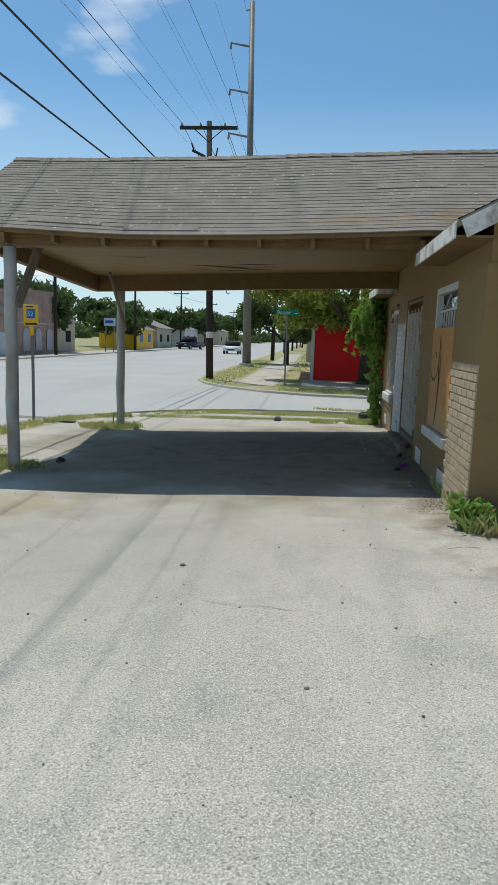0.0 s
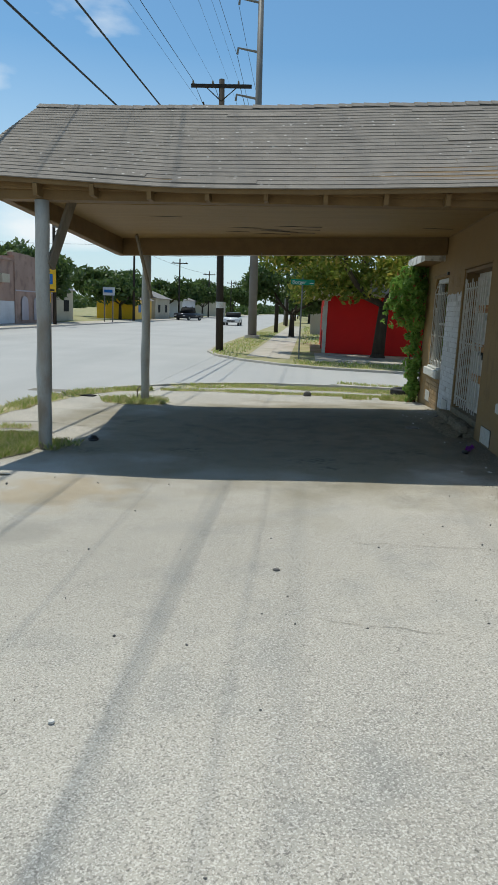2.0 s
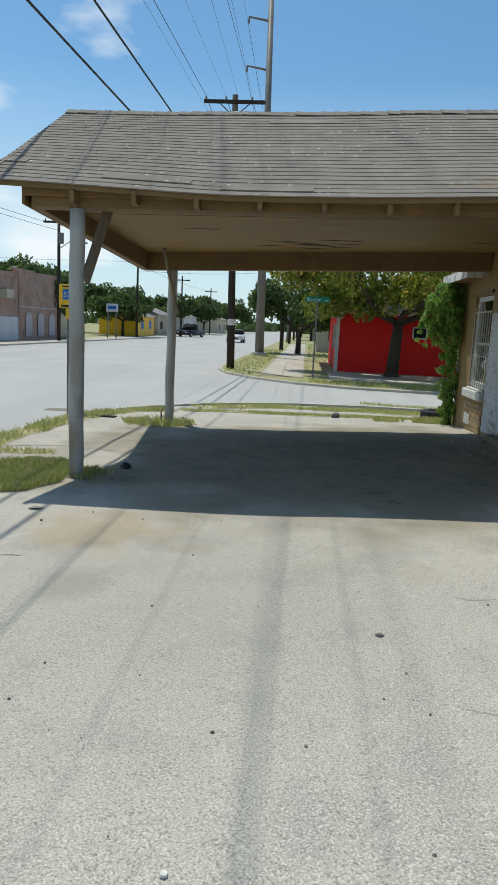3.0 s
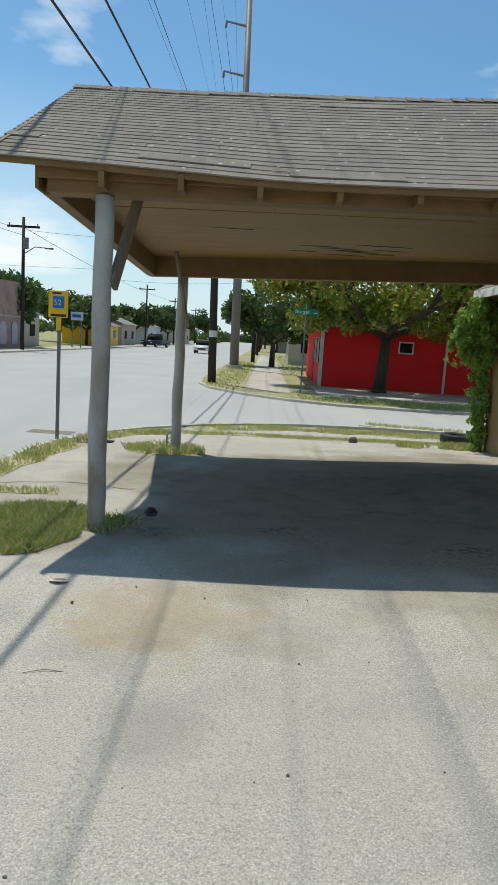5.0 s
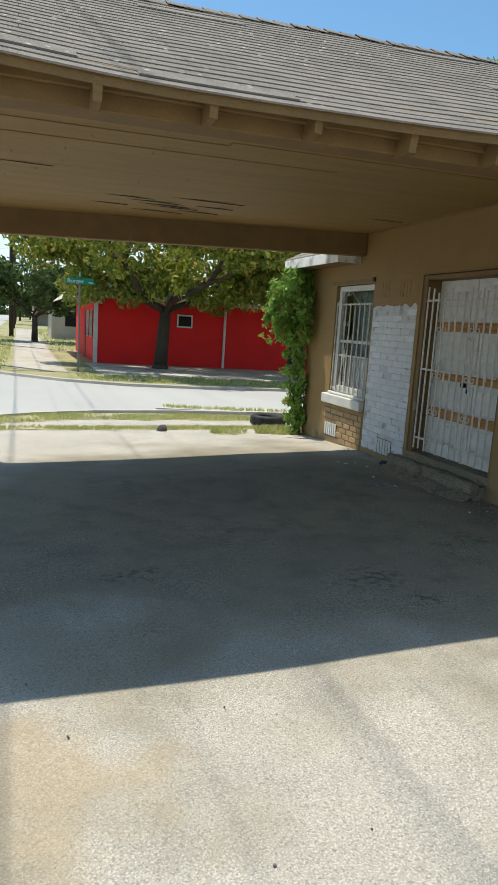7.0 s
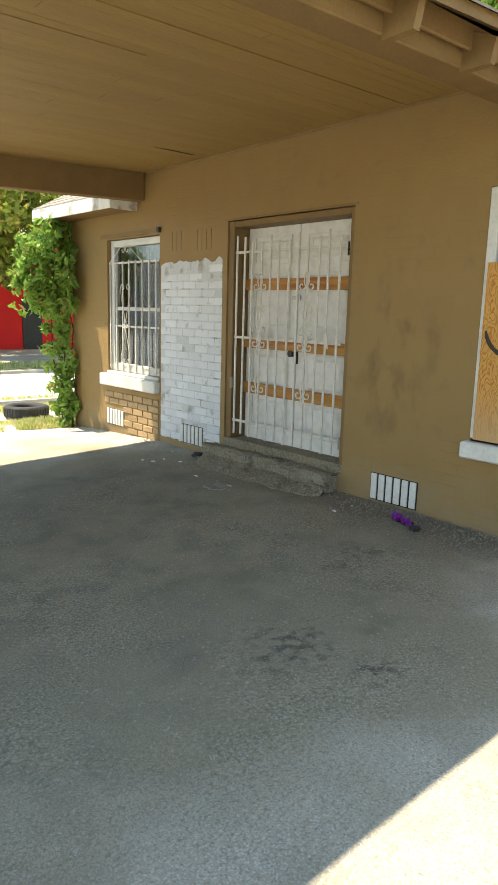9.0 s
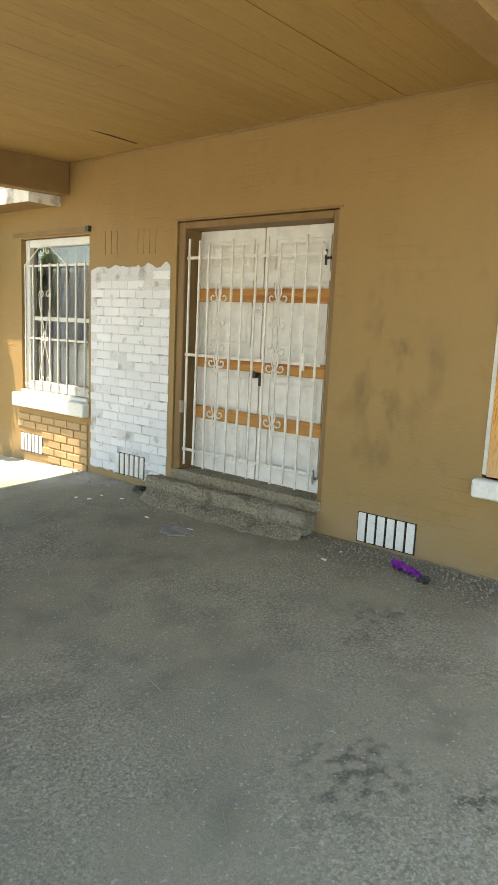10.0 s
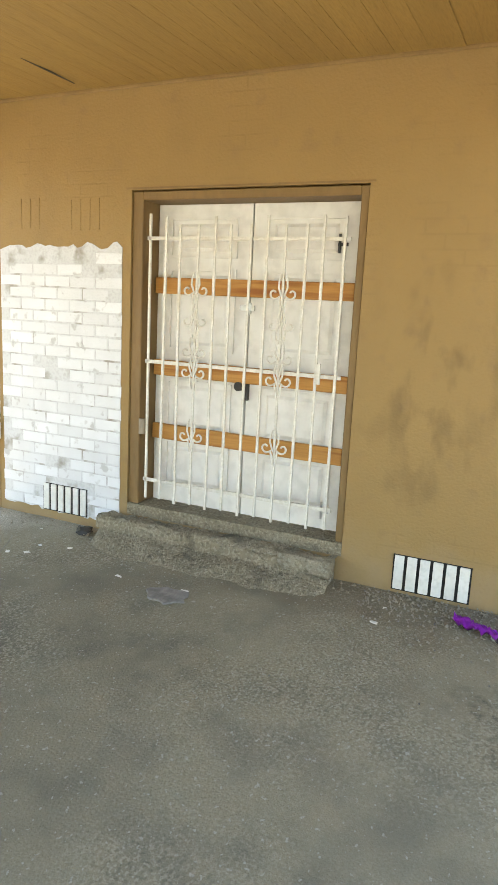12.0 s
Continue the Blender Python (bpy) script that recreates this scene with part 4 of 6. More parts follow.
roof_slab(6.93, 9.18, EVX, 2.6)
roof_slab(9.18, 13.9, 0.6, 2.6)
roof_slab(13.9, 15.8, EVX, 2.6)
bm = bmesh.new()
zt = EVZ + (2.6 - EVX) * SL
prism(bm, [(2.6, zt - 0.06), (5.65, EVZ - 0.06), (5.65, EVZ), (2.6, zt)], 6.93, 15.8)
part("rear_slope", bm, M_SHINGLES, main_roof)
for y0, y1, lab in ((6.97, 9.16, "peeling white eave fascia"), (13.84, 15.78, "white eave fascia")):
    bm = bmesh.new()
    box(bm, EVX - 0.022, EVX - 0.002, y0, y1, EVZ - 0.15, EVZ - 0.01)
    bevelled(bm, 0.004)
    part("fascia", bm, M_PEEL, main_roof, lab)
    bm = bmesh.new()
    box(bm, EVX + 0.0, -0.003, y0, y1, EVZ - 0.14, EVZ - 0.12)
    part("soffit_board", bm, M_TRIM, main_roof, "tan painted eave soffit")
for yy in (6.91, 15.8):
    bm = bmesh.new()
    x0, x1 = EVX + 0.08, 2.6
    prism(bm, [(x0, EVZ + (x0 - EVX) * SL - 0.19), (x1, zt - 0.19), (x1, zt - 0.02), (x0 - 0.06, EVZ + (x0 - 0.06 - EVX) * SL - 0.02)], yy, yy + 0.02)
    part("rake_board", bm, M_PEEL, main_roof, "peeling white rake board")
bm = bmesh.new()
box(bm, EVX - 0.02, -0.003, 13.82, 13.84, EVZ - 0.15, EVZ - 0.02)
part("eave_end_board", bm, M_PEEL, main_roof, "pale eave end board")
# joined shingle courses on the main slope
v, f = [], []
r = random.Random(2)
for y0, y1, x0 in ((6.93, 9.15, EVX), (13.9, 15.8, EVX), (9.15, 13.9, 0.7)):
    s = x0
    while s < 2.5:
        y = y0 - r.uniform(0, 0.3)
        while y < y1:
            a, b = max(y, y0) + 0.004, min(y + 0.32, y1)
            if b - a > 0.05:
                z0 = EVZ + (s - EVX) * SL
                k = len(v)
                j = r.uniform(0.0, 0.004)
                v += [(s, a, z0 + 0.012 + j), (s, b, z0 + 0.012 + j), (s + 0.17, b, z0 + 0.17 * SL + 0.004), (s + 0.17, a, z0 + 0.17 * SL + 0.004), (s, a, z0 + 0.001), (s, b, z0 + 0.001)]
                f += [(k, k + 3, k + 2, k + 1), (k, k + 1, k + 5, k + 4)]
            y += 0.325
        s += 0.125
raw("shingle_courses", v, f, M_SHINGLES, main_roof)["kind"] = "stuff"

# ---- door, gate and step ----
door_frame = thing("door_frame", "brown painted timber frame round the double door", "door frame", 0.1, 11.46, 0.3, kind="structure")
for y0, y1, z0, z1 in ((DOOR_Y[0] + 0.002, DOOR_Y[0] + 0.05, 0.36, 2.408), (DOOR_Y[1] - 0.08, DOOR_Y[1] - 0.002, 0.36, 2.408), (DOOR_Y[0] + 0.05, DOOR_Y[1] - 0.08, 2.355, 2.408)):
    bm = bmesh.new()
    box(bm, 0.015, 0.26, y0, y1, z0, z1)
    bevelled(bm, 0.006)
    part("jamb", bm, M_FRAME, door_frame)
slab("threshold", 0.0, 0.26, DOOR_Y[0] + 0.002, DOOR_Y[1] - 0.002, 0.28, 0.36, M_STEP, door_frame, "worn concrete threshold")
bm = bmesh.new()
box(bm, -0.005, 0.0, DOOR_Y[0] - 0.03, DOOR_Y[1] + 0.04, 2.42, 2.43)
part("drip_moulding", bm, M_TRIM, door_frame)
DA, DB = 10.755, 12.153
DM = 11.465
DX = 0.10


def door_leaf(y0, y1):
    leaf = thing("door", "off-white painted panel door, closed, barred with boards", "door", 0.12, (y0 + y1) / 2, 0.37, "double doors", "structure")
    slab("leaf", 0.10 + DX, 0.14 + DX, y0 + (0.003 if y0 < 11 else 0.006), y1 - (0.003 if y1 > 12 else 0.006), 0.362, 2.352, M_DOOR, leaf)
    for z0, z1 in ((0.47, 0.80), (0.87, 1.22), (1.42, 1.95), (2.02, 2.27)):
        m0, m1 = y0 + 0.1, y1 - 0.1
        for a, b, c, d in ((m0, m1, z0, z0 + 0.014), (m0, m1, z1 - 0.014, z1), (m0, m0 + 0.014, z0 + 0.014, z1 - 0.014), (m1 - 0.014, m1, z0 + 0.014, z1 - 0.014)):
            slab("panel_bead", 0.086 + DX, 0.0995 + DX, a, b, c, d, M_DOOR, leaf)
        bm = bmesh.new()
        box(bm, 0.088 + DX, 0.0985 + DX, m0 + 0.05, m1 - 0.05, z0 + 0.04, z1 - 0.04)
        for w in bm.verts:
            if w.co.x < 0.09 + DX:
                w.co.y += 0.02 if w.co.y < (y0 + y1) / 2 else -0.02
                w.co.z += 0.02 if w.co.z < (z0 + z1) / 2 else -0.02
        part("panel", bm, M_DOOR, leaf)
    return leaf


leaf_r = door_leaf(DA, DM)
leaf_l = door_leaf(DM, DB)
bm = bmesh.new()
box(bm, 0.075 + DX, 0.0995 + DX, DM - 0.03, DM - 0.005, 1.13, 1.27)
bevelled(bm, 0.005)
part("lock_plate", bm, M_BLACK, leaf_r, "black lock plate")
bm = bmesh.new()
tube(bm, (0.045 + DX, DM + 0.03, 1.22), (0.098 + DX, DM + 0.03, 1.22), 0.03, 0.03, 14)
part("knob", bm, M_BLACK, leaf_l, "black door knob")
for z in (1.70,):
    bm = bmesh.new()
    box(bm, 0.08 + DX, 0.0995 + DX, DM - 0.04, DM + 0.06, z, z + 0.035)
    tube(bm, (0.085 + DX, DM - 0.01, z - 0.02), (0.085 + DX, DM - 0.01, z + 0.05), 0.012, 0.012, 8)
    part("hasp", bm, M_CHROME, leaf_r, "galvanised hasp")
for z in (0.47, 2.1):
    bm = bmesh.new()
    box(bm, 0.086 + DX, 0.0995 + DX, DA + 0.09, DA + 0.15, z, z + 0.02)
    tube(bm, (0.09 + DX, DA + 0.14, z - 0.04), (0.09 + DX, DA + 0.14, z + 0.07), 0.008, 0.008, 8)
    part("hinge", bm, M_BLACK if z > 1 else M_CHROME, leaf_r, "metal strap hinge")
for z, dz in ((1.785, 0.0), (1.24, 0.005), (0.80, 0.01)):
    bm = bmesh.new()
    box(bm, 0.055 + DX, 0.0845 + DX, DA + 0.02, DB - 0.01, z, z + 0.105)
    bevelled(bm, 0.004)
    for w in bm.verts:
        w.co.z += dz * (w.co.y - 11.4)
    tagged(part("barricade_board", bm, M_BOARD), "bare orange pine board nailed across the doors", "board", "boards across the door")


def spiral(cy, cz, r0, turns, start, sgn, x, n=16):
    return [(x, cy + sgn * r0 * (1 - 0.75 * i / n) * math.cos(start + turns * 6.2832 * i / n), cz + r0 * (1 - 0.75 * i / n) * math.sin(start + turns * 6.2832 * i / n)) for i in range(n + 1)]


def scrolls(parent, y, z, x, s=0.075, up=True):
    """A palmette of scrolls on a bar."""
    k = 1 if up else -1
    for sgn in (-1, 1):
        rod("scroll", [(x, y + sgn * 0.006, z - k * s * 1.1), (x, y + sgn * s * 0.25, z - k * s * 0.2)] + spiral(y + sgn * s * 0.62, z + k * 0.1 * s, s * 0.42, 0.85, 3.6 if up else 2.7, sgn, x, 12), 0.0062, M_IRON, parent, res=1)
        rod("scroll", [(x, y + sgn * 0.005, z - k * s * 0.2), (x, y + sgn * s * 0.32, z + k * s * 0.5), (x, y + sgn * s * 0.28, z + k * s * 1.0), (x, y + sgn * 0.01, z + k * s * 1.35)], 0.0058, M_IRON, parent, res=1)


gate = thing("security_gate", "white painted iron security gate with scrolls, hung before the doors", "gate", 0.0, 11.46, 0.4)
GA, GB = 10.80, 12.085
for z in (2.12, 1.345, 0.55):
    bm = bmesh.new()
    box(bm, -0.006, 0.006, GA - 0.03, GB + 0.02, z - 0.011, z + 0.011)
    part("rail", bm, M_IRON, gate)
NB = 12
for i in range(NB):
    y = GA + (GB - GA) * i / (NB - 1)
    lean = 0.01 * math.sin(i * 2.3)
    top, bot = (2.27, 0.42) if i == NB - 1 else (2.20 + 0.05 * (i % 3 == 1), 0.43 - 0.015 * (i % 2))
    bm = bmesh.new()
    box(bm, -0.007, 0.007, -0.007, 0.007, 0, top - bot)
    for w in bm.verts:
        w.co += Vector((-0.013 + (0.014 if i == NB - 1 else 0), y + (lean if w.co.z > 0.5 else 0), bot))
    part("bar", bm, M_IRON, gate)
for i in (3, 8):
    y = GA + (GB - GA) * i / (NB - 1)
    for z, up in ((1.80, True), (1.63, False), (1.42, True), (1.29, True), (0.88, True)):
        scrolls(gate, y, z, -0.024, 0.088, up)
bm = bmesh.new()
tube(bm, (-0.012, GB + 0.03, 0.86), (-0.012, GB + 0.03, 0.96), 0.022, 0.022, 10)
part("gate_hinge", bm, M_BRACE, gate, "rusty hinge barrel")
bm = bmesh.new()
box(bm, -0.03, -0.012, GA + 0.09, GA + 0.11, 1.30, 1.42)
part("latch", bm, M_IRON, gate)

# two-tier step
entry_step = thing("entry_step", "crumbling rough concrete step below the door", "step", -0.25, 11.45, 0.1, kind="structure")
bm = bmesh.new()
bmesh.ops.create_grid(bm, x_segments=150, y_segments=40, size=1)
for w in bm.verts:
    u, t = (w.co.x + 1) / 2, (w.co.y + 1) / 2
    y = 10.70 + 1.66 * u
    px = interp(t * 8, range(9), (-0.02, -0.14, -0.168, -0.172, -0.178, -0.22, -0.33, -0.47, -0.62))
    pz = interp(t * 8, range(9), (0.285, 0.285, 0.268, 0.235, 0.205, 0.188, 0.145, 0.07, -0.02))
    out = 1 - 0.35 * abs(2 * u - 1) ** 4
    nz = noise.noise((px * 7, y * 5, 1))
    w.co = Vector((px * (out if px < -0.18 else 1) + 0.03 * nz, y + 0.02 * noise.noise((y * 9, px * 9, 3)), pz + 0.022 * noise.noise((px * 9, y * 6, 8)) + 0.016 * noise.noise((px * 34, y * 28, 2)) + 0.008 * noise.noise((px * 60, y * 60, 7)) - (0.03 * max(0, noise.noise((y * 4, 0, 6))) if 1 < t * 8 < 5 else 0)))
bmesh.ops.recalc_face_normals(bm, faces=bm.faces)
for p in bm.faces:
    if p.normal.z < -0.2:
        p.normal_flip()
part("step_face", bm, M_STEP, entry_step, "rough sloping concrete", True)
slab("step_core", -0.14, 0.0, 10.72, 12.34, -0.1, 0.262, M_LIP, entry_step)
bm = bmesh.new()
box(bm, -0.185, -0.1, 10.69, 11.02, 0.19, 0.296)
bmesh.ops.subdivide_edges(bm, edges=bm.edges[:], cuts=3, use_grid_fill=True)
for w in bm.verts:
    w.co += Vector((noise.noise(w.co * 14), noise.noise(w.co * 11), noise.noise(w.co * 12))) * 0.012
part("broken_lip", bm, M_LIP, entry_step, "pale broken concrete lip", True)

# ---- windows ----
window_l = thing("window_1", "white framed barred window with grey curtain behind dull glass", "window", 0.1, 13.94, 0.82, kind="structure")
a, b = WL_Y
for y0, y1, z0, z1 in ((a + 0.002, a + 0.05, 0.84, 2.365), (b - 0.075, b - 0.002, 0.84, 2.365), (a + 0.05, b - 0.075, 2.29, 2.365), (a + 0.05, b - 0.075, 0.84, 0.93)):
    bm = bmesh.new()
    box(bm, 0.05, 0.14, y0, y1, z0, z1)
    bevelled(bm, 0.006)
    part("frame", bm, M_WHITE, window_l)
bm = bmesh.new()
box(bm, 0.085, 0.125, a + 0.05, b - 0.075, 1.56, 1.60)
part("meeting_rail", bm, M_WHITE, window_l)
for z0, z1 in ((0.93, 1.56), (1.60, 2.29)):
    ob = slab("pane", 0.10, 0.106, a + 0.05, b - 0.075, z0, z1, M_GLASS, window_l, "dull window glass")
    ob.visible_shadow = False
bm = bmesh.new()
for i in range(30):
    t = i / 29
    bm.verts.new((0.33 + 0.02 * math.sin(i * 1.9), a - 0.05 + t * (b - a + 0.1), 0.85)), bm.verts.new((0.33 + 0.02 * math.sin(i * 1.9 + 0.3), a - 0.05 + t * (b - a + 0.1), 2.45))
bm.verts.ensure_lookup_table()
for i in range(29):
    bm.faces.new((bm.verts[2 * i], bm.verts[2 * i + 1], bm.verts[2 * i + 3], bm.verts[2 * i + 2]))
tagged(part("curtain", bm, M_CURTAIN, smooth=True), "faded grey curtain hanging behind the window", "curtain")
bm = bmesh.new()
box(bm, -0.075, 0.05, a - 0.0, b + 0.1, 0.66, 0.80)
box(bm, -0.03, 0.05, a + 0.003, b - 0.003, 0.80, 0.84)
bevelled(bm, 0.012)
part("sill", bm, M_WHITE, window_l, "thick white painted sill")
bm = bmesh.new()
box(bm, -0.02, 0.0, a - 0.02, b + 0.12, 2.385, 2.43)
part("lintel_board", bm, M_TRIM, window_l, "tan painted lintel strip")
bm = bmesh.new()
box(bm, -0.035, 0.0, a - 0.025, a + 0.02, 2.39, 2.44)
part("bracket", bm, M_BLACK, window_l, "black iron bracket")

grille = thing("window_grille", "white painted iron window grille with heart scrolls", "grille", 0.0, 13.94, 0.85)
ga, gb = a + 0.05, b - 0.09
for z in (2.10, 1.38, 0.90):
    bm = bmesh.new()
    box(bm, -0.004, 0.008, ga - 0.04, gb + 0.04, z - 0.010, z + 0.010)
    part("rail", bm, M_IRON, grille)
for i in range(8):
    y = ga + (gb - ga) * i / 7
    bm = bmesh.new()
    box(bm, -0.018, -0.005, y - 0.0065, y + 0.0065, 0.86, 2.12)
    part("bar", bm, M_IRON, grille)
mid = ga + (gb - ga) * 4.5 / 7
for sgn in (-1, 1):
    rod("scroll", [(-0.02, mid, 1.42), (-0.02, mid + sgn * 0.09, 1.72), (-0.02, mid + sgn * 0.1, 1.80)] + spiral(mid + sgn * 0.055, 1.82, 0.045, 1.0, 0.0, sgn, -0.02, 12), 0.005, M_IRON, grille, res=1)
    rod("scroll", [(-0.02, mid, 1.34), (-0.02, mid + sgn * 0.09, 1.06), (-0.02, mid + sgn * 0.1, 1.0)] + spiral(mid + sgn * 0.055, 0.98, 0.045, -1.0, 0.0, sgn, -0.02, 12), 0.005, M_IRON, grille, res=1)
    rod("scroll", [(-0.02, mid + sgn * 0.34, 2.11), (-0.02, mid + sgn * 0.2, 2.2), (-0.02, mid + sgn * 0.1, 2.27)] + spiral(mid + sgn * 0.05, 2.24, 0.05, 0.9, 1.0, sgn, -0.02, 12), 0.005, M_IRON, grille, res=1)
scrolls(grille, mid, 1.38, -0.022, 0.06)

window_r = thing("window_2", "white framed window boarded up with plywood", "window", 0.1, 8.95, 0.75, kind="structure")
a, b = WR_Y
for y0, y1, z0, z1 in ((a + 0.002, a + 0.07, 0.77, 2.415), (b - 0.072, b - 0.002, 0.77, 2.415), (a + 0.07, b - 0.072, 2.335, 2.415)):
    bm = bmesh.new()
    box(bm, -0.012, 0.10, y0, y1, z0, z1)
    bevelled(bm, 0.006)
    part("frame", bm, M_WHITE, window_r)
for y0, y1, z0, z1 in ((a + 0.07, b - 0.072, 2.29, 2.335), (b - 0.105, b - 0.072, 1.5, 2.29), (a + 0.07, a + 0.10, 1.5, 2.29)):
    slab("sash", 0.06, 0.09, y0, y1, z0, z1, M_BLACK, window_r, "dark sash")
slab("pane", 0.075, 0.081, a + 0.10, b - 0.105, 1.5, 2.29, M_GLASS, window_r, "dusty window glass").visible_shadow = False
slab("blind", 0.2, 0.205, a + 0.0, b, 0.8, 2.4, M_FRAME, window_r, "brown blind behind the glass")
bm = bmesh.new()
box(bm, -0.085, 0.06, a - 0.0, b + 0.03, 0.635, 0.75)
bevelled(bm, 0.012)
part("sill", bm, M_WHITE, window_r, "thick white painted sill")
grille_r = thing("window_grille", "white painted iron window grille behind the plywood", "grille", 0.0, 8.95, 1.7)
bm = bmesh.new()
box(bm, 0.025, 0.037, a + 0.03, b - 0.04, 2.13, 2.155)
part("rail", bm, M_IRON, grille_r)
for i in range(7):
    y = b - 0.165 - 0.145 * i
    bm = bmesh.new()
    box(bm, 0.03, 0.044, y - 0.011, y + 0.011, 1.5, 2.13)
    part("bar", bm, M_IRON, grille_r)
for sgn in (-1, 1):
    cy = (a + b) / 2
    rod("scroll", [(0.03, cy + sgn * 0.02, 2.31), (0.03, cy + sgn * 0.2, 2.2), (0.03, cy + sgn * 0.33, 2.165)] + spiral(cy + sgn * 0.36, 2.2, 0.035, 0.8, 4.2, sgn, 0.03, 12), 0.006, M_IRON, grille_r, res=1)

plywood = thing("plywood_sheet", "orange plywood sheet with a black spray-painted smiling face", "plywood", -0.02, 8.95, 0.76)
bm = bmesh.new()
box(bm, -0.03, -0.0135, a + 0.02, b - 0.035, 0.765, 1.94)
bevelled(bm, 0.003)
part("sheet", bm, M_PLY, plywood)


def stroke(pts, w):
    v, f = [], []
    for i, (y, z) in enumerate(pts):
        q, p = pts[min(i + 1, len(pts) - 1)], pts[max(i - 1, 0)]
        dy, dz = q[0] - p[0], q[1] - p[1]
        ln = math.hypot(dy, dz) or 1
        k = w / 2 * (1 if 0 < i < len(pts) - 1 else 0.45) * (0.9 + 0.12 * math.sin(i * 2.3))
        v += [(-0.0345, y - dz / ln * k, z + dy / ln * k), (-0.0345, y + dz / ln * k, z - dy / ln * k)]
    for i in range(len(pts) - 1):
        f.append((2 * i, 2 * i + 1, 2 * i + 3, 2 * i + 2))
    return raw("spray_mark", v, f, M_SPRAY, plywood, "black spray paint")


stroke([(9.25 + 0.225 * math.cos(t), 1.53 + 0.19 * math.sin(t) - 0.01) for t in np.linspace(3.25, 6.18, 18)], 0.032)
for ey in (9.335, 9.165):
    stroke([(ey, 1.583), (ey, 1.595), (ey, 1.625), (ey, 1.655), (ey, 1.668)], 0.046)
stroke([(8.99, 1.84), (8.95, 1.70), (8.99, 1.55), (8.93, 1.35), (8.98, 1.15)], 0.035)
stroke([(8.90, 1.80), (8.88, 1.5), (8.93, 1.2), (9.0, 0.95), (9.06, 0.80)], 0.03)

# ---- foundation vents ----
def vent(y0, y1, z0, z1):
    vt = thing("foundation_vent", "foundation vent of six white tile slats with dark gaps", "vent", -0.003, (y0 + y1) / 2, z0, "foundation vents")
    slab("backing", -0.006, -0.001, y0, y1, z0, z1, M_HOLE, vt, "dark opening")
    n = 6
    step = (y1 - y0) / n
    for i in range(n):
        bm = bmesh.new()
        box(bm, -0.016, -0.004, y0 + step * i + 0.009, y0 + step * (i + 1) - 0.009, z0 + 0.008, z1 - 0.004)
        bevelled(bm, 0.003)
        part("slat", bm, M_WHITE, vt)


vent(9.93, 10.37, 0.15, 0.365)
vent(12.57, 12.97, 0.19, 0.395)
vent(14.13, 14.53, 0.175, 0.375)
vent(8.33, 8.73, 0.17, 0.36)

# ---- loose things near the building ----
def lump(name, x, y, z, sx, sy, sz, material, label, category, seed=0, rough=0.25, group="", sub=2):
    bm = bmesh.new()
    bmesh.ops.create_icosphere(bm, subdivisions=sub, radius=1)
    for w in bm.verts:
        k = 1 + rough * noise.noise(w.co * 1.6 + Vector((seed * 3.1, 0, 0)))
        w.co = Vector((w.co.x * sx * k, w.co.y * sy * k, max(w.co.z, -0.55) * sz * k))
    ob = tagged(part(name, bm, material, smooth=sub > 2), label, category, group)
    ob.location = (x, y, z + sz * 0.5)
    return ob


def tyre(x, y, z):
    bm = bmesh.new()
    prof = [(0.20, 0.02), (0.20, 0.03), (0.27, 0.0), (0.315, 0.02), (0.325, 0.06), (0.325, 0.14), (0.315, 0.18), (0.27, 0.2), (0.20, 0.17), (0.205, 0.1)]
    n = 36
    rings = [[bm.verts.new((rr * math.cos(6.2832 * i / n), rr * math.sin(6.2832 * i / n), h)) for rr, h in prof] for i in range(n)]
    for i in range(n):
        p, q = rings[i], rings[(i + 1) % n]
        for k in range(len(prof)):
            bm.faces.new((p[k], q[k], q[(k + 1) % len(prof)], p[(k + 1) % len(prof)]))
    bmesh.ops.recalc_face_normals(bm, faces=bm.faces)
    t = thing("tyre", "old black car tyre lying flat in the grass", "tyre", x, y, z)
    ob = part("casing", bm, M_RUBBER, None, smooth=True)
    ob.parent = t
    for i in range(40):
        bm = bmesh.new()
        box(bm, 0.322, 0.331, -0.017, 0.017, 0.035, 0.165, Matrix.Rotation(6.2832 * i / 40, 4, "Z") @ Matrix.Rotation(0.0, 4, "X"))
        o = part("tread_block", bm, M_RUBBER, None)
        o.parent = t


tyre(-0.02, 16.95, gz(0, 16.95) - 0.005)
lump("stone", -2.2, 16.0, gz(-2.2, 16) - 0.01, 0.09, 0.07, 0.08, M_PEBBLE, "fist-sized dark stone on the concrete", "stone", 2)
lump("stone", -2.40, 5.78, gz(-2.40, 5.78) - 0.003, 0.024, 0.018, 0.014, M_PEBBLE, "small dark stone lying on the concrete", "stone", 4)
lump("stone", -1.45, 4.00, gz(-1.45, 4.00) - 0.003, 0.014, 0.012, 0.007, M_PEBBLE, "small flat dark stone on the concrete", "stone", 6)
capx, capy = -3.24, 4.04
bottle_cap = thing("bottle_cap", "pale metal bottle cap lying on the concrete", "bottle cap", capx, capy, gz(capx, capy))
bm = bmesh.new()
tube(bm, (capx, capy, gz(capx, capy)), (capx, capy, gz(capx, capy) + 0.008), 0.014, 0.012, 14)
part("shell", bm, M_PAPER, bottle_cap)
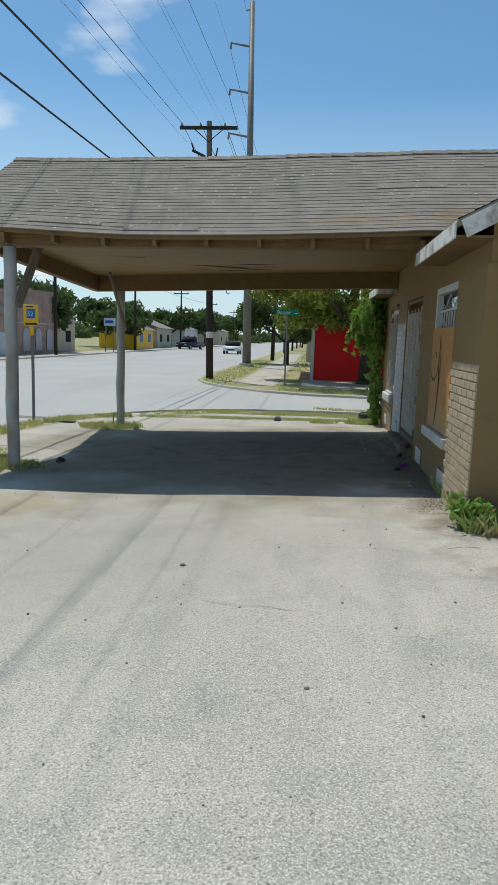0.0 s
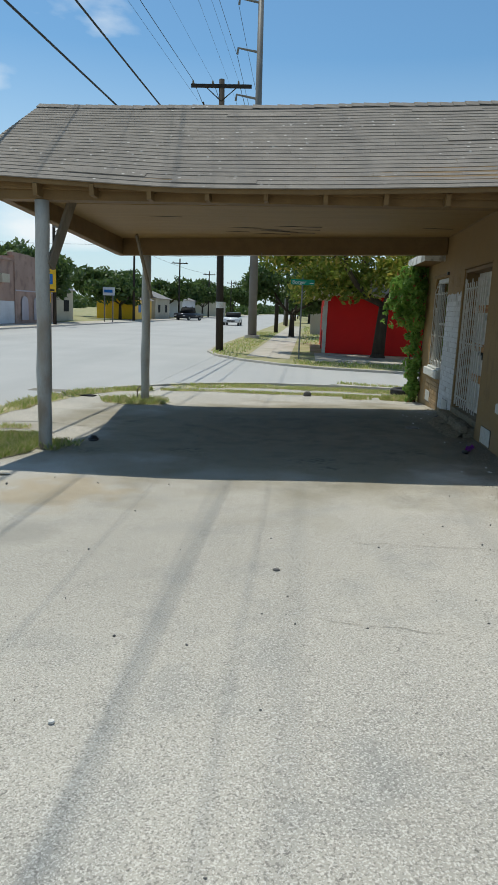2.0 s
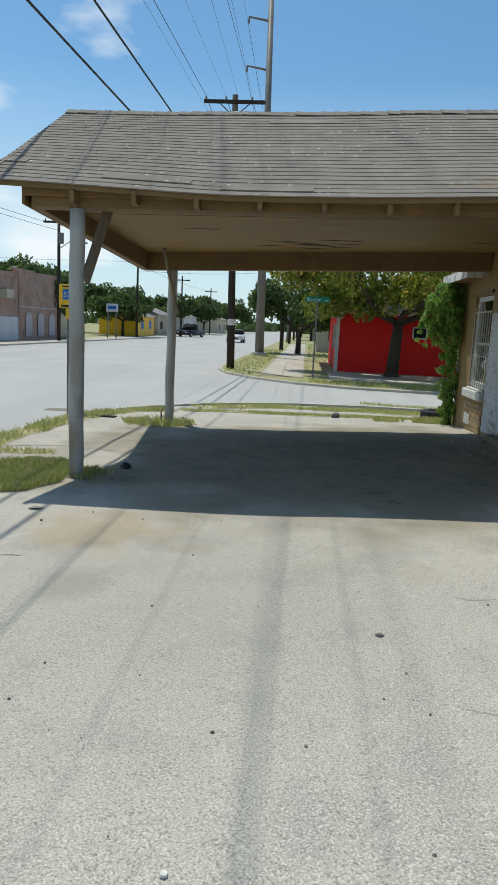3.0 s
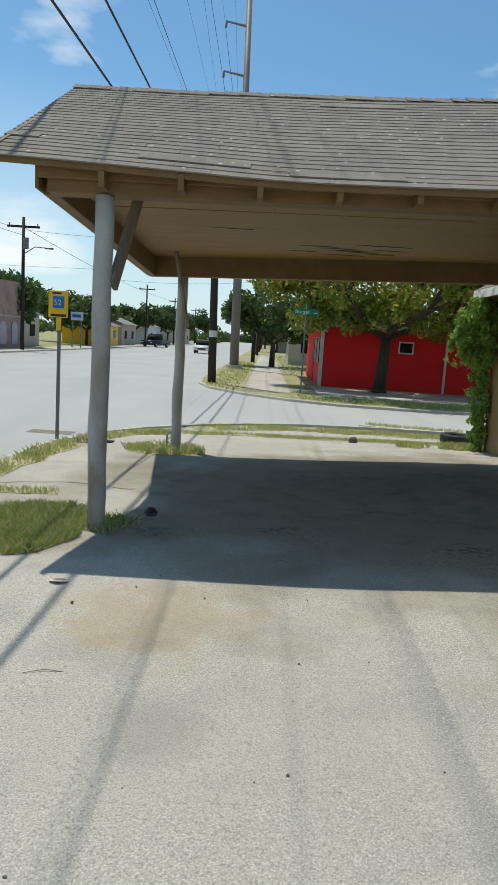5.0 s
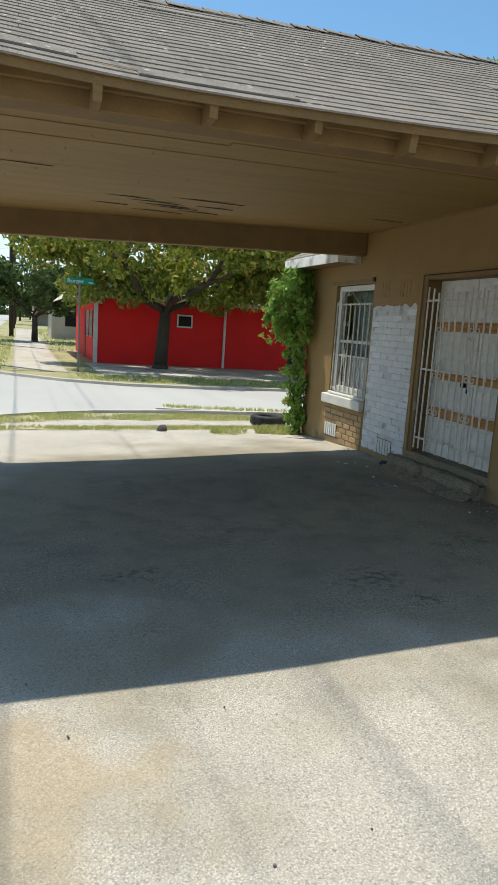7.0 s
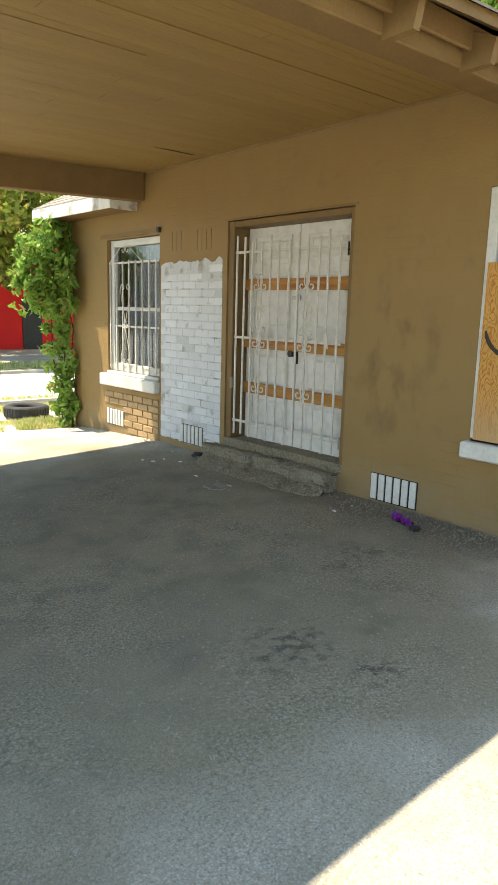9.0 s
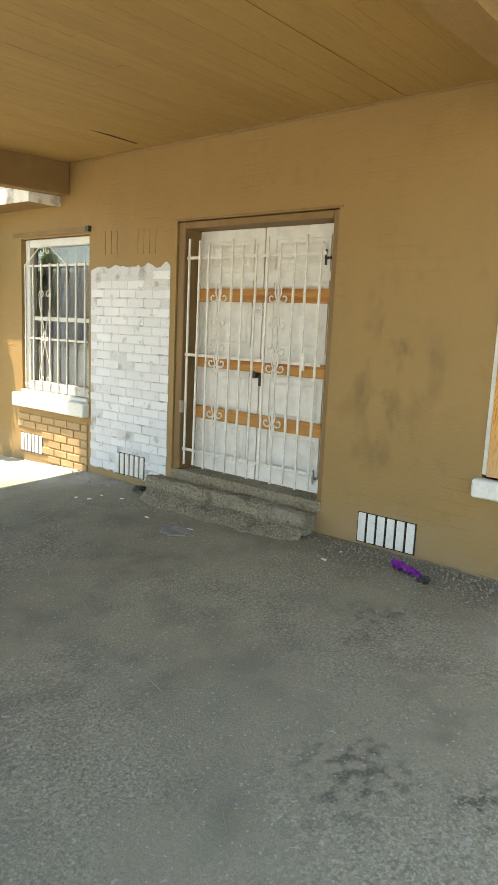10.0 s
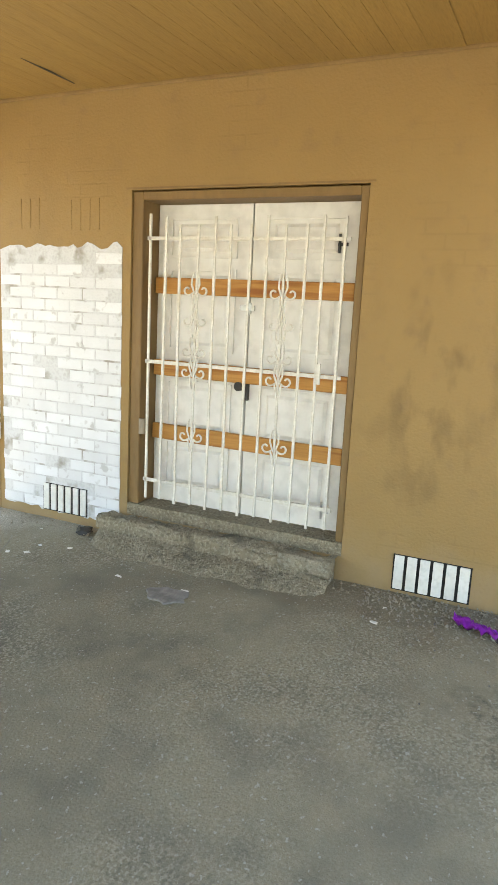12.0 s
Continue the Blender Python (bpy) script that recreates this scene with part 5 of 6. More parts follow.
# crumpled black cap in the shade by the post
cap = thing("cap", "crumpled black cloth cap on the concrete", "cap", -4.95, 10.0, gz(-4.95, 10))
bm = bmesh.new()
bmesh.ops.create_icosphere(bm, subdivisions=3, radius=1)
for w in bm.verts:
    k = 1 + 0.3 * noise.noise(w.co * 2.2)
    w.co = Vector((-4.95 + w.co.x * 0.065 * k, 10 + w.co.y * 0.06 * k, gz(-4.95, 10) + 0.005 + max(w.co.z, 0) * 0.06 * k))
part("crown", bm, M_BLACK, cap, smooth=True)
bm = bmesh.new()
tube(bm, (-4.93, 9.93, gz(-4.95, 10) + 0.012), (-4.93, 9.93, gz(-4.95, 10) + 0.022), 0.055, 0.05, 14)
part("brim", bm, M_BLACK, cap)
lid = thing("can_lid", "flattened pale tin lid on the concrete", "lid", -5.26, 8.06, gz(-5.26, 8.06))
bm = bmesh.new()
tube(bm, (-5.26, 8.06, gz(-5.26, 8) + 0.004), (-5.26, 8.062, gz(-5.26, 8) + 0.011), 0.07, 0.067, 20)
part("disc", bm, M_PAPER, lid)
bm = bmesh.new()
tube(bm, (-5.26, 8.062, gz(-5.26, 8) + 0.009), (-5.26, 8.063, gz(-5.26, 8) + 0.014), 0.05, 0.047, 20)
part("dished_middle", bm, M_BRACE, lid, "rusty middle")
for x, y, ln, ang in ((-5.05, 6.75, 0.2, 0.2), (-0.35, 6.3, 0.3, 0.3), (-2.6, 9.3, 0.16, 0.7), (-2.2, 10.0, 0.2, 1.3)):
    tagged(rod("twig", [(x, y, gz(x, y) + 0.008), (x + ln * 0.5 * math.cos(ang), y + ln * 0.5 * math.sin(ang) + 0.02, gz(x, y) + 0.014), (x + ln * math.cos(ang), y + ln * math.sin(ang), gz(x, y) + 0.007)], 0.002, M_BRACE, res=1), "dry brown twig on the concrete", "twig", "twigs")
# purple plastic scrap with a dark tangle
scrap = thing("plastic_scrap", "torn purple plastic bag with black scraps by the wall", "litter", -0.3, 9.85, gz(-0.3, 9.85))
bm = bmesh.new()
bmesh.ops.create_grid(bm, x_segments=14, y_segments=8, size=1)
for w in bm.verts:
    u, t = w.co.x, w.co.y
    x, y = -0.26 - 0.035 * t * (1 - 0.4 * u) - 0.05 * u, 9.86 - 0.12 * u
    w.co = Vector((x, y, gz(x, y) + 0.035 + 0.04 * noise.noise((u * 4.5, t * 3.5, 5)) + 0.015 * (1 - t * t) - 0.015))
part("bag", bm, M_PURPLE, scrap, smooth=True)
bm = bmesh.new()
bmesh.ops.create_icosphere(bm, subdivisions=2, radius=1)
for w in bm.verts:
    k = 1 + 0.5 * noise.noise(w.co * 3)
    w.co = Vector((-0.33 + 0.035 * w.co.x * k, 9.71 + 0.04 * w.co.y * k, gz(-0.3, 9.7) + 0.015 + 0.022 * w.co.z * k))
part("black_tangle", bm, M_BLACK, scrap, "black tangle")
lump("black_rag", -0.12, 12.5, gz(-0.12, 12.5), 0.06, 0.06, 0.03, M_BLACK, "small black rag at the wall's foot", "rag", 5, 0.6)
# crumbled chips along the wall's foot
rng = np.random.default_rng(61)
v, f = [], []
for i in range(420):
    y = rng.uniform(8.2, 10.7) if i < 330 else rng.uniform(12.3, 13.6)
    x = -0.03 - abs(rng.normal(0, 0.11))
    s = 0.004 + 0.011 * rng.random() ** 3
    o = len(v)
    a = rng.uniform(0, 6.28)
    for k in range(4):
        v.append((x + s * math.cos(a + 1.57 * k) * rng.uniform(0.7, 1.3), y + s * math.sin(a + 1.57 * k) * rng.uniform(0.7, 1.3), gz(x, y) + 0.004))
    v.append((x + s * 0.2, y, gz(x, y) + 0.008 + s * 0.8))
    f += [(o + k, o + (k + 1) % 4, o + 4) for k in range(4)]
tagged(raw("rubble", v, f, M_LIP), "crumbled concrete chips along the wall's foot", "rubble", kind="stuff")
# flat worn mat of tar in the paving
for x, y, rx, ry, s in ((-0.70, 11.47, 0.10, 0.13, 31),):
    plate("tar_patch", ragged(x, y, rx, ry, 16, s), lambda px, py: gz(px, py) + 0.017, 0.02, M_PEBBLE, "flat dark tar patch on the concrete", "patch")
r = random.Random(11)
for i in range(16):
    y = r.uniform(8.0, 13.2)
    x = -r.uniform(0.06, 0.75) if i < 20 else -r.uniform(0.3, 3.5)
    bm = bmesh.new()
    w, h = r.uniform(0.006, 0.02), r.uniform(0.005, 0.014)
    box(bm, -w, w, -h, h, 0, 0.006)
    for q in bm.verts:
        q.co += Vector((r.uniform(-0.006, 0.006), r.uniform(-0.006, 0.006), r.uniform(0, 0.006)))
    ob = tagged(part("litter_scrap", bm, M_PAPER), "small pale litter scrap by the wall", "litter", "litter scraps")
    ob.matrix_basis = pose(x, y, gz(x, y) + 0.006, 0, 0, r.uniform(0, 180))
bm = bmesh.new()
bmesh.ops.create_icosphere(bm, subdivisions=1, radius=1)
for w in bm.verts:
    w.co *= 1 + 0.3 * noise.noise(w.co * 2)
pebble = mesh_of("pebble", bm, M_PEBBLE)
for i in range(230):
    if i < 120:
        x, y = r.uniform(-6.5, 1.2), r.uniform(1.5, 8.4)
    elif i < 150:
        x, y = r.uniform(-5.5, -0.5), r.uniform(9, 16)
    else:
        x, y = -abs(r.gauss(0.1, 0.28)), r.uniform(7.3, 10.6)
    s = r.uniform(0.003, 0.008) * (1.4 if r.random() < 0.05 else 1)
    ob = tagged(new("pebble", pebble), "small dark pebble lying on the concrete", "pebble", "pebbles")
    ob.matrix_basis = Matrix.Translation((x, y, gz(x, y) + s * 0.5)) @ Euler((r.random() * 3, r.random() * 3, 0)).to_matrix().to_4x4() @ Matrix.Diagonal((s * 1.3, s, s * 0.8, 1))

# gravel drift at the wall's foot
n = 1300
gx, gy = -np.abs(RNG.normal(0.0, 0.26, n)), RNG.uniform(7.4, 10.5, n)
v, f = [], []
for x, y in zip(gx, gy):
    s, k = RNG.uniform(0.003, 0.009), len(v)
    z = gz(x, y) + 0.006
    for p in ((-1, -1, 0), (1, -0.7, 0), (0.2, 1.1, 0), (0.1, 0, 1.2)):
        v.append((x + p[0] * s, y + p[1] * s, z + p[2] * s))
    f += [(k, k + 1, k + 3), (k + 1, k + 2, k + 3), (k + 2, k, k + 3)]
tagged(raw("gravel", v, f, M_GRIT), "loose grey gravel along the wall's foot", "gravel", kind="stuff")

# ---- trees and vine ----
def branch(bm, rng, p, d, length, r, depth, tips):
    n = 3
    q = Vector(p)
    for i in range(n):
        e = q + d * (length / n)
        tube(bm, q, e, r * (1 - 0.25 * i / n), r * (1 - 0.25 * (i + 1) / n), 7 if depth > 1 else 5)
        q = e
        d = (d + Vector(rng.normal(size=3)) * 0.16 + Vector((0, 0, 0.05))).normalized()
    tips.append((q.copy(), r))
    if depth > 0:
        for k in range(3 if depth > 1 else 3):
            s = Vector(rng.normal(size=3))
            s.z = abs(s.z) * 0.4
            branch(bm, rng, q, (d * 0.75 + s.normalized() * 0.85).normalized(), length * 0.68, r * 0.6, depth - 1, tips)


def tree(name, label, x, y, z, trunk_h, trunk_r, limb, blob, leaves, size, material, seed, lean=(0, 0), flat=0.7, spread=1.0, droop=()):
    rng = np.random.default_rng(seed)
    t = thing(name, label, "tree", x, y, z)
    bm = bmesh.new()
    tips = []
    top = Vector((x + lean[0], y + lean[1], z + trunk_h))
    base = Vector((x, y, z - 0.1))
    tube(bm, base, base + (top - base) * 0.12, trunk_r * 1.5, trunk_r * 1.05, 12)
    tube(bm, base + (top - base) * 0.12, top, trunk_r * 1.05, trunk_r * 0.8, 12)
    for k in range(5):
        ang = 6.2832 * k / 5 + rng.uniform(-0.4, 0.4)
        branch(bm, rng, top, Vector((math.cos(ang) * spread, math.sin(ang) * spread, 0.62)).normalized(), limb, trunk_r * 0.5, 2, tips)
    part("trunk", bm, M_BARK, t, "", True)
    pts = [p for p, rr in tips if rr < trunk_r * 0.45]
    c = [tuple(p + Vector(rng.normal(size=3)) * blob * 0.35) for p in pts]
    radii = [blob * rng.uniform(0.5, 1.15) for _ in c] + [blob * 0.5] * len(droop)
    v, f = leaf_cloud(rng, c + list(droop), radii, leaves, size, flat)
    raw("crown", v, f, material, t)
    return t


tree("shade_tree", "spreading leafy tree with dark trunk before the red shop", 0.8, 31.4, -0.1, 2.2, 0.26, 2.9, 1.3, 46000, 0.12, M_LEAF, 3, (0.12, 0), 0.8, 1.5, [(-2.6 + 9.4 * ((i * 0.618) % 1), 29.3 + 3.4 * ((i * 0.37) % 1), 2.5 + 1.5 * ((i * 0.83) % 1)) for i in range(36)])
tree("street_tree", "dense green tree beyond the red shop", -3.4, 52, -0.1, 1.6, 0.2, 1.7, 1.1, 7000, 0.2, M_FAR, 5)
tree("garden_tree", "bright green tree rising behind the station roof", 9.0, 18.6, -0.1, 4.2, 0.3, 2.4, 1.1, 34000, 0.11, M_VINE, 8)
tree("backyard_tree", "leafy tree top above the station ridge", 1.2, 47, -0.1, 9.4, 0.25, 2.0, 0.5, 5000, 0.16, M_VINE, 9)
tree("backyard_tree", "yellow-green tree behind the red shop's side", 9.5, 29.5, -0.1, 2.4, 0.25, 2.2, 0.9, 20000, 0.11, M_LEAF, 12)
for i, (x, y, h, sc) in enumerate(((-27, 62, 2.2, 2.6), (-31, 70, 2.5, 3.0), (-25, 84, 1.8, 2.2), (-30, 95, 2.2, 2.8), (-26, 118, 2.2, 2.6), (-23.5, 140, 2, 2.4), (-30, 165, 2.5, 3.4), (-2, 120, 2, 2.6), (3, 95, 2.2, 2.6), (-4, 170, 2.4, 3.0), (-24, 200, 2.6, 3.5), (8, 70, 2.2, 2.6), (-1, 220, 3, 3.5), (-36, 52, 3.6, 2.6), (-45, 60, 3.5, 3), (15, 60, 2.5, 3))):
    tree("distant_tree", "rounded dark green tree far down the street", x, y, -0.1, h, 0.2, sc * 0.75, sc * 0.55, 4200, 0.24 + 0.0012 * y, M_FAR, 40 + i)
# low woods on the skyline
rng = np.random.default_rng(77)
cs, rs = [], []
for i in range(220):
    x = rng.uniform(-220, 200)
    y = rng.uniform(230, 420)
    if -24 < x < -4:
        y = 480
    cs.append((x, y, rng.uniform(1, 3))), rs.append(rng.uniform(3, 5.5))
v, f = leaf_cloud(rng, cs, rs, 42000, 0.9, 0.7)
tagged(raw("far_woods", v, f, M_FAR), "low dark woods along the horizon", "woods", kind="stuff")

vine = thing("vine", "bright green climbing vine hanging over the building's corner", "vine", -0.1, 15.6, 0)
bm = bmesh.new()
rng = np.random.default_rng(21)
cs, rs = [], []
for k in range(4):
    p = Vector((-0.06 - 0.02 * k, 15.36 + 0.04 * k, 0.0))
    for i in range(10):
        q = p + Vector((rng.uniform(-0.06, 0.05), rng.uniform(-0.04, 0.08), 0.26))
        tube(bm, p, q, 0.009, 0.008, 5)
        p = q
        cs.append(tuple(p + Vector((-0.06, 0.05, 0)))), rs.append(0.08 if i < 5 else 0.14)
part("stem", bm, M_BARK, vine, "brown twining stem")
for i in range(30):
    h = rng.uniform(1.5, 2.5)
    cs.append((-0.1 - abs(rng.normal(0, 0.2)) * (0.3 + 0.7 * (h - 1.3)), 15.42 + rng.uniform(-0.3, 0.5), h)), rs.append(rng.uniform(0.07, 0.2))
# loose shoots hanging out from the wall
for i in range(13):
    x, y, h = -0.25 - 0.45 * rng.random(), 15.45 + rng.uniform(-0.25, 0.4), rng.uniform(1.9, 2.45)
    for k in range(int(rng.integers(3, 8))):
        cs.append((x, y, h)), rs.append(0.075 - 0.006 * k)
        x, y, h = x + rng.uniform(-0.07, 0.05), y + rng.uniform(-0.05, 0.05), h - rng.uniform(0.09, 0.16)
for i in range(24):
    cs.append((-0.12 + rng.uniform(-0.07, 0.05), 15.4 + rng.uniform(-0.1, 0.12), 0.05 + 1.5 * i / 24)), rs.append(rng.uniform(0.05, 0.13))
v, f = leaf_cloud(rng, cs, rs, 6800, 0.05, 1.0)
raw("leaves", v, f, M_VINE, vine)
# weeds at the near corner
rng = np.random.default_rng(23)
weed = thing("weeds", "scrubby green weeds at the building's foot", "weeds", -0.1, 7.1, 0.1)
cs = [(-0.02 + rng.normal(0, 0.06), 7.0 + rng.normal(0, 0.12), 0.15 + rng.uniform(0, 0.22)) for _ in range(16)] + [(rng.uniform(0.0, 0.9), 6.9 + rng.uniform(-0.1, 0.1), 0.15 + rng.uniform(0, 0.16)) for _ in range(16)]
v, f = leaf_cloud(rng, cs, [0.1] * len(cs), 1800, 0.035, 1.0)
raw("leaves", v, f, M_VINE, weed)

# ---- red shop across the side street ----
SY = 33.4
shop = thing("red_shop", "low red painted shop with cream corrugated porch roof", "shop", 5, SY, -0.1)
bm = bmesh.new()
box(bm, -1.5, 14, SY, SY + 0.25, -0.12, 2.55)
part("side_wall", bm, M_RED, shop)
bm = bmesh.new()
box(bm, -1.5, -1.25, SY + 0.25, 43, -0.12, 2.75)
part("front_wall", bm, M_RED, shop)
slab("rear_wall", 13.75, 14, SY + 0.25, 43, -0.12, 2.55, M_RED, shop)
slab("far_wall", -1.25, 13.75, 42.75, 43, -0.12, 2.55, M_RED, shop)
bm = bmesh.new()
box(bm, -1.7, 14.2, SY - 0.25, 43.2, 2.5, 2.66)
part("roof", bm, M_CREAM, shop, "cream flat roof edge")
bm = bmesh.new()
box(bm, -1.56, -1.40, SY - 0.06, SY + 0.02, -0.12, 2.5)
part("corner_post", bm, M_WHITE, shop, "white painted corner post")
bm = bmesh.new()
tube(bm, (3.9, SY - 0.06, -0.1), (3.9, SY - 0.06, 2.5), 0.055, 0.055, 10)
part("downpipe", bm, M_WHITE, shop, "white downpipe")
wnd = slab("window", 1.87, 2.45, SY - 0.03, SY - 0.003, 1.55, 2.0, M_HOLE, shop, "small dark window")
for x0, x1, z0, z1 in ((1.83, 2.49, 1.98, 2.04), (1.83, 2.49, 1.51, 1.57), (1.83, 1.89, 1.57, 1.98), (2.43, 2.49, 1.57, 1.98)):
    slab("window_trim", x0, x1, SY - 0.05, SY - 0.028, z0, z1, M_WHITE, wnd, "white trim")
# porch: cream corrugated gable on the front
pv, pf = [], []
for i in range(49):
    y = SY - 0.5 + 9.0 * i / 48
    k = 0.04 * (i % 2)
    pv += [(-2.75, y, 2.35 + k), (-2.05, y, 3.0 + k), (-1.3, y, 2.7 + k)]
    if i:
        q = len(pv) - 6
        pf += [(q, q + 1, q + 4, q + 3), (q + 1, q + 2, q + 5, q + 4)]
raw("porch_roof", pv, pf, M_CREAM, shop, "rusting cream corrugated metal")
bm = bmesh.new()
prism(bm, [(-2.75, 2.25), (-1.3, 2.25), (-1.3, 2.68), (-2.05, 2.98), (-2.75, 2.34)], SY - 0.5, SY - 0.44)
part("porch_gable", bm, M_CREAM, shop, "cream porch end boarding")
for yy in (SY + 0.9, SY + 2.4):
    w = slab("shop_window", -1.53, -1.503, yy, yy + 0.9, 0.9, 2.0, M_HOLE, shop, "dark shop window")
    for z in (0.9, 1.27, 1.63, 1.98):
        slab("muntin", -1.55, -1.531, yy, yy + 0.9, z, z + 0.03, M_WHITE, w)
    for j in range(4):
        slab("muntin", -1.55, -1.531, yy + 0.28 * j, yy + 0.28 * j + 0.03, 0.94, 1.97, M_WHITE, w)
slab("shop_door", -1.53, -1.503, SY + 3.9, SY + 4.8, -0.1, 2.0, M_DKRED, shop, "dark red door")
slab("side_gate", 6.9, 7.7, SY - 0.04, SY - 0.003, -0.1, 1.9, M_BLACK, shop, "black barred side gate")
house = thing("cottage", "pale single-storey house beyond the lawn", "house", 6, 62, -0.1)
slab("wall", -2, 8, 60, 66, -0.1, 2.5, M_TEAL, house)
bm = bmesh.new()
prism(bm, [(-2.5, 2.45), (8.5, 2.45), (3, 4.6)], 59.6, 66.4)
part("roof", bm, M_GREYROOF, house)
for x in (-1, 2, 5):
    slab("window", x, x + 1, 59.95, 59.99, 0.9, 2.0, M_HOLE, house, "dark window")

# ---- old pink building across the street ----
pink = thing("pink_building", "old two-storey pink stucco building with parapet and bricked arches", "building", -28, 48, -0.1)
PX = -24.3
bm = bmesh.new()
prism(bm, [(PX, -0.1), (PX - 11, -0.1), (PX - 11, 4.5), (PX, 4.5)], 33, 52)
part("wall", bm, M_PINK, pink)
bm = bmesh.new()
box(bm, PX - 11, PX + 0.1, 52, 60, -0.1, 4.9)
part("end_wall", bm, M_PINK, pink)
rp = random.Random(6)
for i in range(16):
    y0 = 33 + i * 1.69
    h = (4.5 if y0 < 51.5 else 4.9)
    bm = bmesh.new()
    box(bm, PX - 0.25, PX + 0.12, y0, y0 + 1.67, h, h + rp.uniform(0.08, 0.3))
    part("parapet_cap", bm, M_PINK, pink, "crumbling parapet")
for y0, y1, z0, z1 in ((42.1, 43.9, 2.5, 3.5), (47.0, 48.6, 2.7, 3.75)):
    w = slab("window", PX + 0.0, PX + 0.03, y0, y1, z0, z1, M_BLUEWHITE, pink, "boarded pale window")
    slab("pane", PX + 0.031, PX + 0.04, y0 + 0.15, (y0 + y1) / 2 - 0.08, z0 + 0.15, z1 - 0.15, M_HOLE, w)
    slab("pane", PX + 0.031, PX + 0.04, (y0 + y1) / 2 + 0.08, y1 - 0.15, z0 + 0.45, z1 - 0.15, M_HOLE, w)
slab("cooler", PX, PX + 0.5, 49.0, 50.2, 2.9, 3.5, M_TEAL, pink, "window air cooler")
slab("door", PX, PX + 0.04, 44.4, 46.4, -0.05, 1.75, M_HOLE, pink, "dark doorway")
slab("mauve_patch", PX, PX + 0.02, 33, 44.3, -0.05, 1.55, M_MAUVE, pink, "mauve painted lower wall")
slab("white_patch", PX, PX + 0.02, 47.6, 52, -0.05, 1.6, M_BLUEWHITE, pink, "white painted lower wall")
for i in range(3):
    y0 = 53.0 + 2.4 * i
    bm = bmesh.new()
    pts = [(y0, 0.2)] + [(y0 + 0.65 - 0.65 * math.cos(t), 1.5 + 0.5 * math.sin(t)) for t in np.linspace(0, math.pi, 9)] + [(y0 + 1.3, 0.2)]
    for x in (PX + 0.1, PX + 0.15):
        bm.faces.new([bm.verts.new((x, p, q)) for p, q in pts])
    bmesh.ops.recalc_face_normals(bm, faces=bm.faces)
    part("arch", bm, M_MAUVE, pink, "bricked-up arched window")
slab("string_course", PX + 0.1, PX + 0.16, 52, 60, 2.35, 2.45, M_MAUVE, pink)
for i, (x, y, w, d, h, m, lab) in enumerate(((-29, 66, 6, 8, 2.8, M_TEAL, "pale little house"), (-26.5, 92, 5, 9, 2.4, M_YELLOW, "yellow and blue painted workshop"), (-27, 104, 6, 10, 2.8, M_TEAL, "beige shed"), (-28, 130, 7, 14, 3, M_BLUEWHITE, "long pale shed"), (-27, 170, 7, 18, 3.2, M_TEAL, "low beige store"), (2, 130, 8, 14, 3, M_TEAL, "low beige house"))):
    hs = thing("far_house", lab + " far along the street", "house", x, y, -0.1)
    slab("wall", x - w / 2, x + w / 2, y - d / 2, y + d / 2, -0.1, h, m, hs)
    bm = bmesh.new()
    prism(bm, [(x - w / 2 - 0.4, h), (x + w / 2 + 0.4, h), (x, h + 1.3)], y - d / 2 - 0.3, y + d / 2 + 0.3)
    part("roof", bm, M_GREYROOF, hs)
    for j in range(2):
        yy = y - d / 4 + j * d / 2
        slab("window", x + w / 2, x + w / 2 + 0.03, yy - 0.7, yy + 0.7, 0.8, 1.9, M_BLUE if m is M_YELLOW else M_HOLE, hs)

# ---- poles and lines ----
PX_D, PY_D = -6.0, 31.0
pole = thing("utility_pole", "dark creosoted timber utility pole with crossarm", "utility pole", PX_D, PY_D, -0.2, "utility poles")
bm = bmesh.new()
tube(bm, (PX_D, PY_D, -0.3), (PX_D - 0.28, PY_D, 10.75), 0.17, 0.11, 14)
part("shaft", bm, M_DARK, pole, smooth=True)
bm = bmesh.new()
tube(bm, (PX_D - 0.04, PY_D, 1.72), (PX_D - 0.045, PY_D, 1.98), 0.172, 0.17, 14)
part("band", bm, M_PAPER, pole, "pale paper notice band")
ARM = 10.45
bm = bmesh.new()
box(bm, PX_D - 1.5, PX_D + 0.95, PY_D - 0.2, PY_D - 0.1, ARM - 0.06, ARM + 0.07)
part("crossarm", bm, M_DARK, pole)
for s in (-1, 1):
    bm = bmesh.new()
    tube(bm, (PX_D - 0.27, PY_D - 0.12, ARM - 0.55), (PX_D - 0.27 + s * 0.6, PY_D - 0.12, ARM - 0.05), 0.02, 0.02, 6)
    part("arm_brace", bm, M_DARK, pole)
for z in (7.95, 6.75):
    bm = bmesh.new()
    box(bm, PX_D - 1.25, PX_D - 0.1, PY_D - 0.18, PY_D - 0.12, z - 0.05, z + 0.03)
    part("cable_bracket", bm, M_DARK, pole)
INS = [PX_D - 1.42, PX_D - 0.62, PX_D + 0.42, PX_D + 0.85]
for x in INS[:3]:
    bm = bmesh.new()
    tube(bm, (x, PY_D - 0.15, ARM + 0.06), (x, PY_D - 0.15, ARM + 0.2), 0.045, 0.03, 10)
    part("insulator", bm, M_BRACE, pole, "small pin insulator")
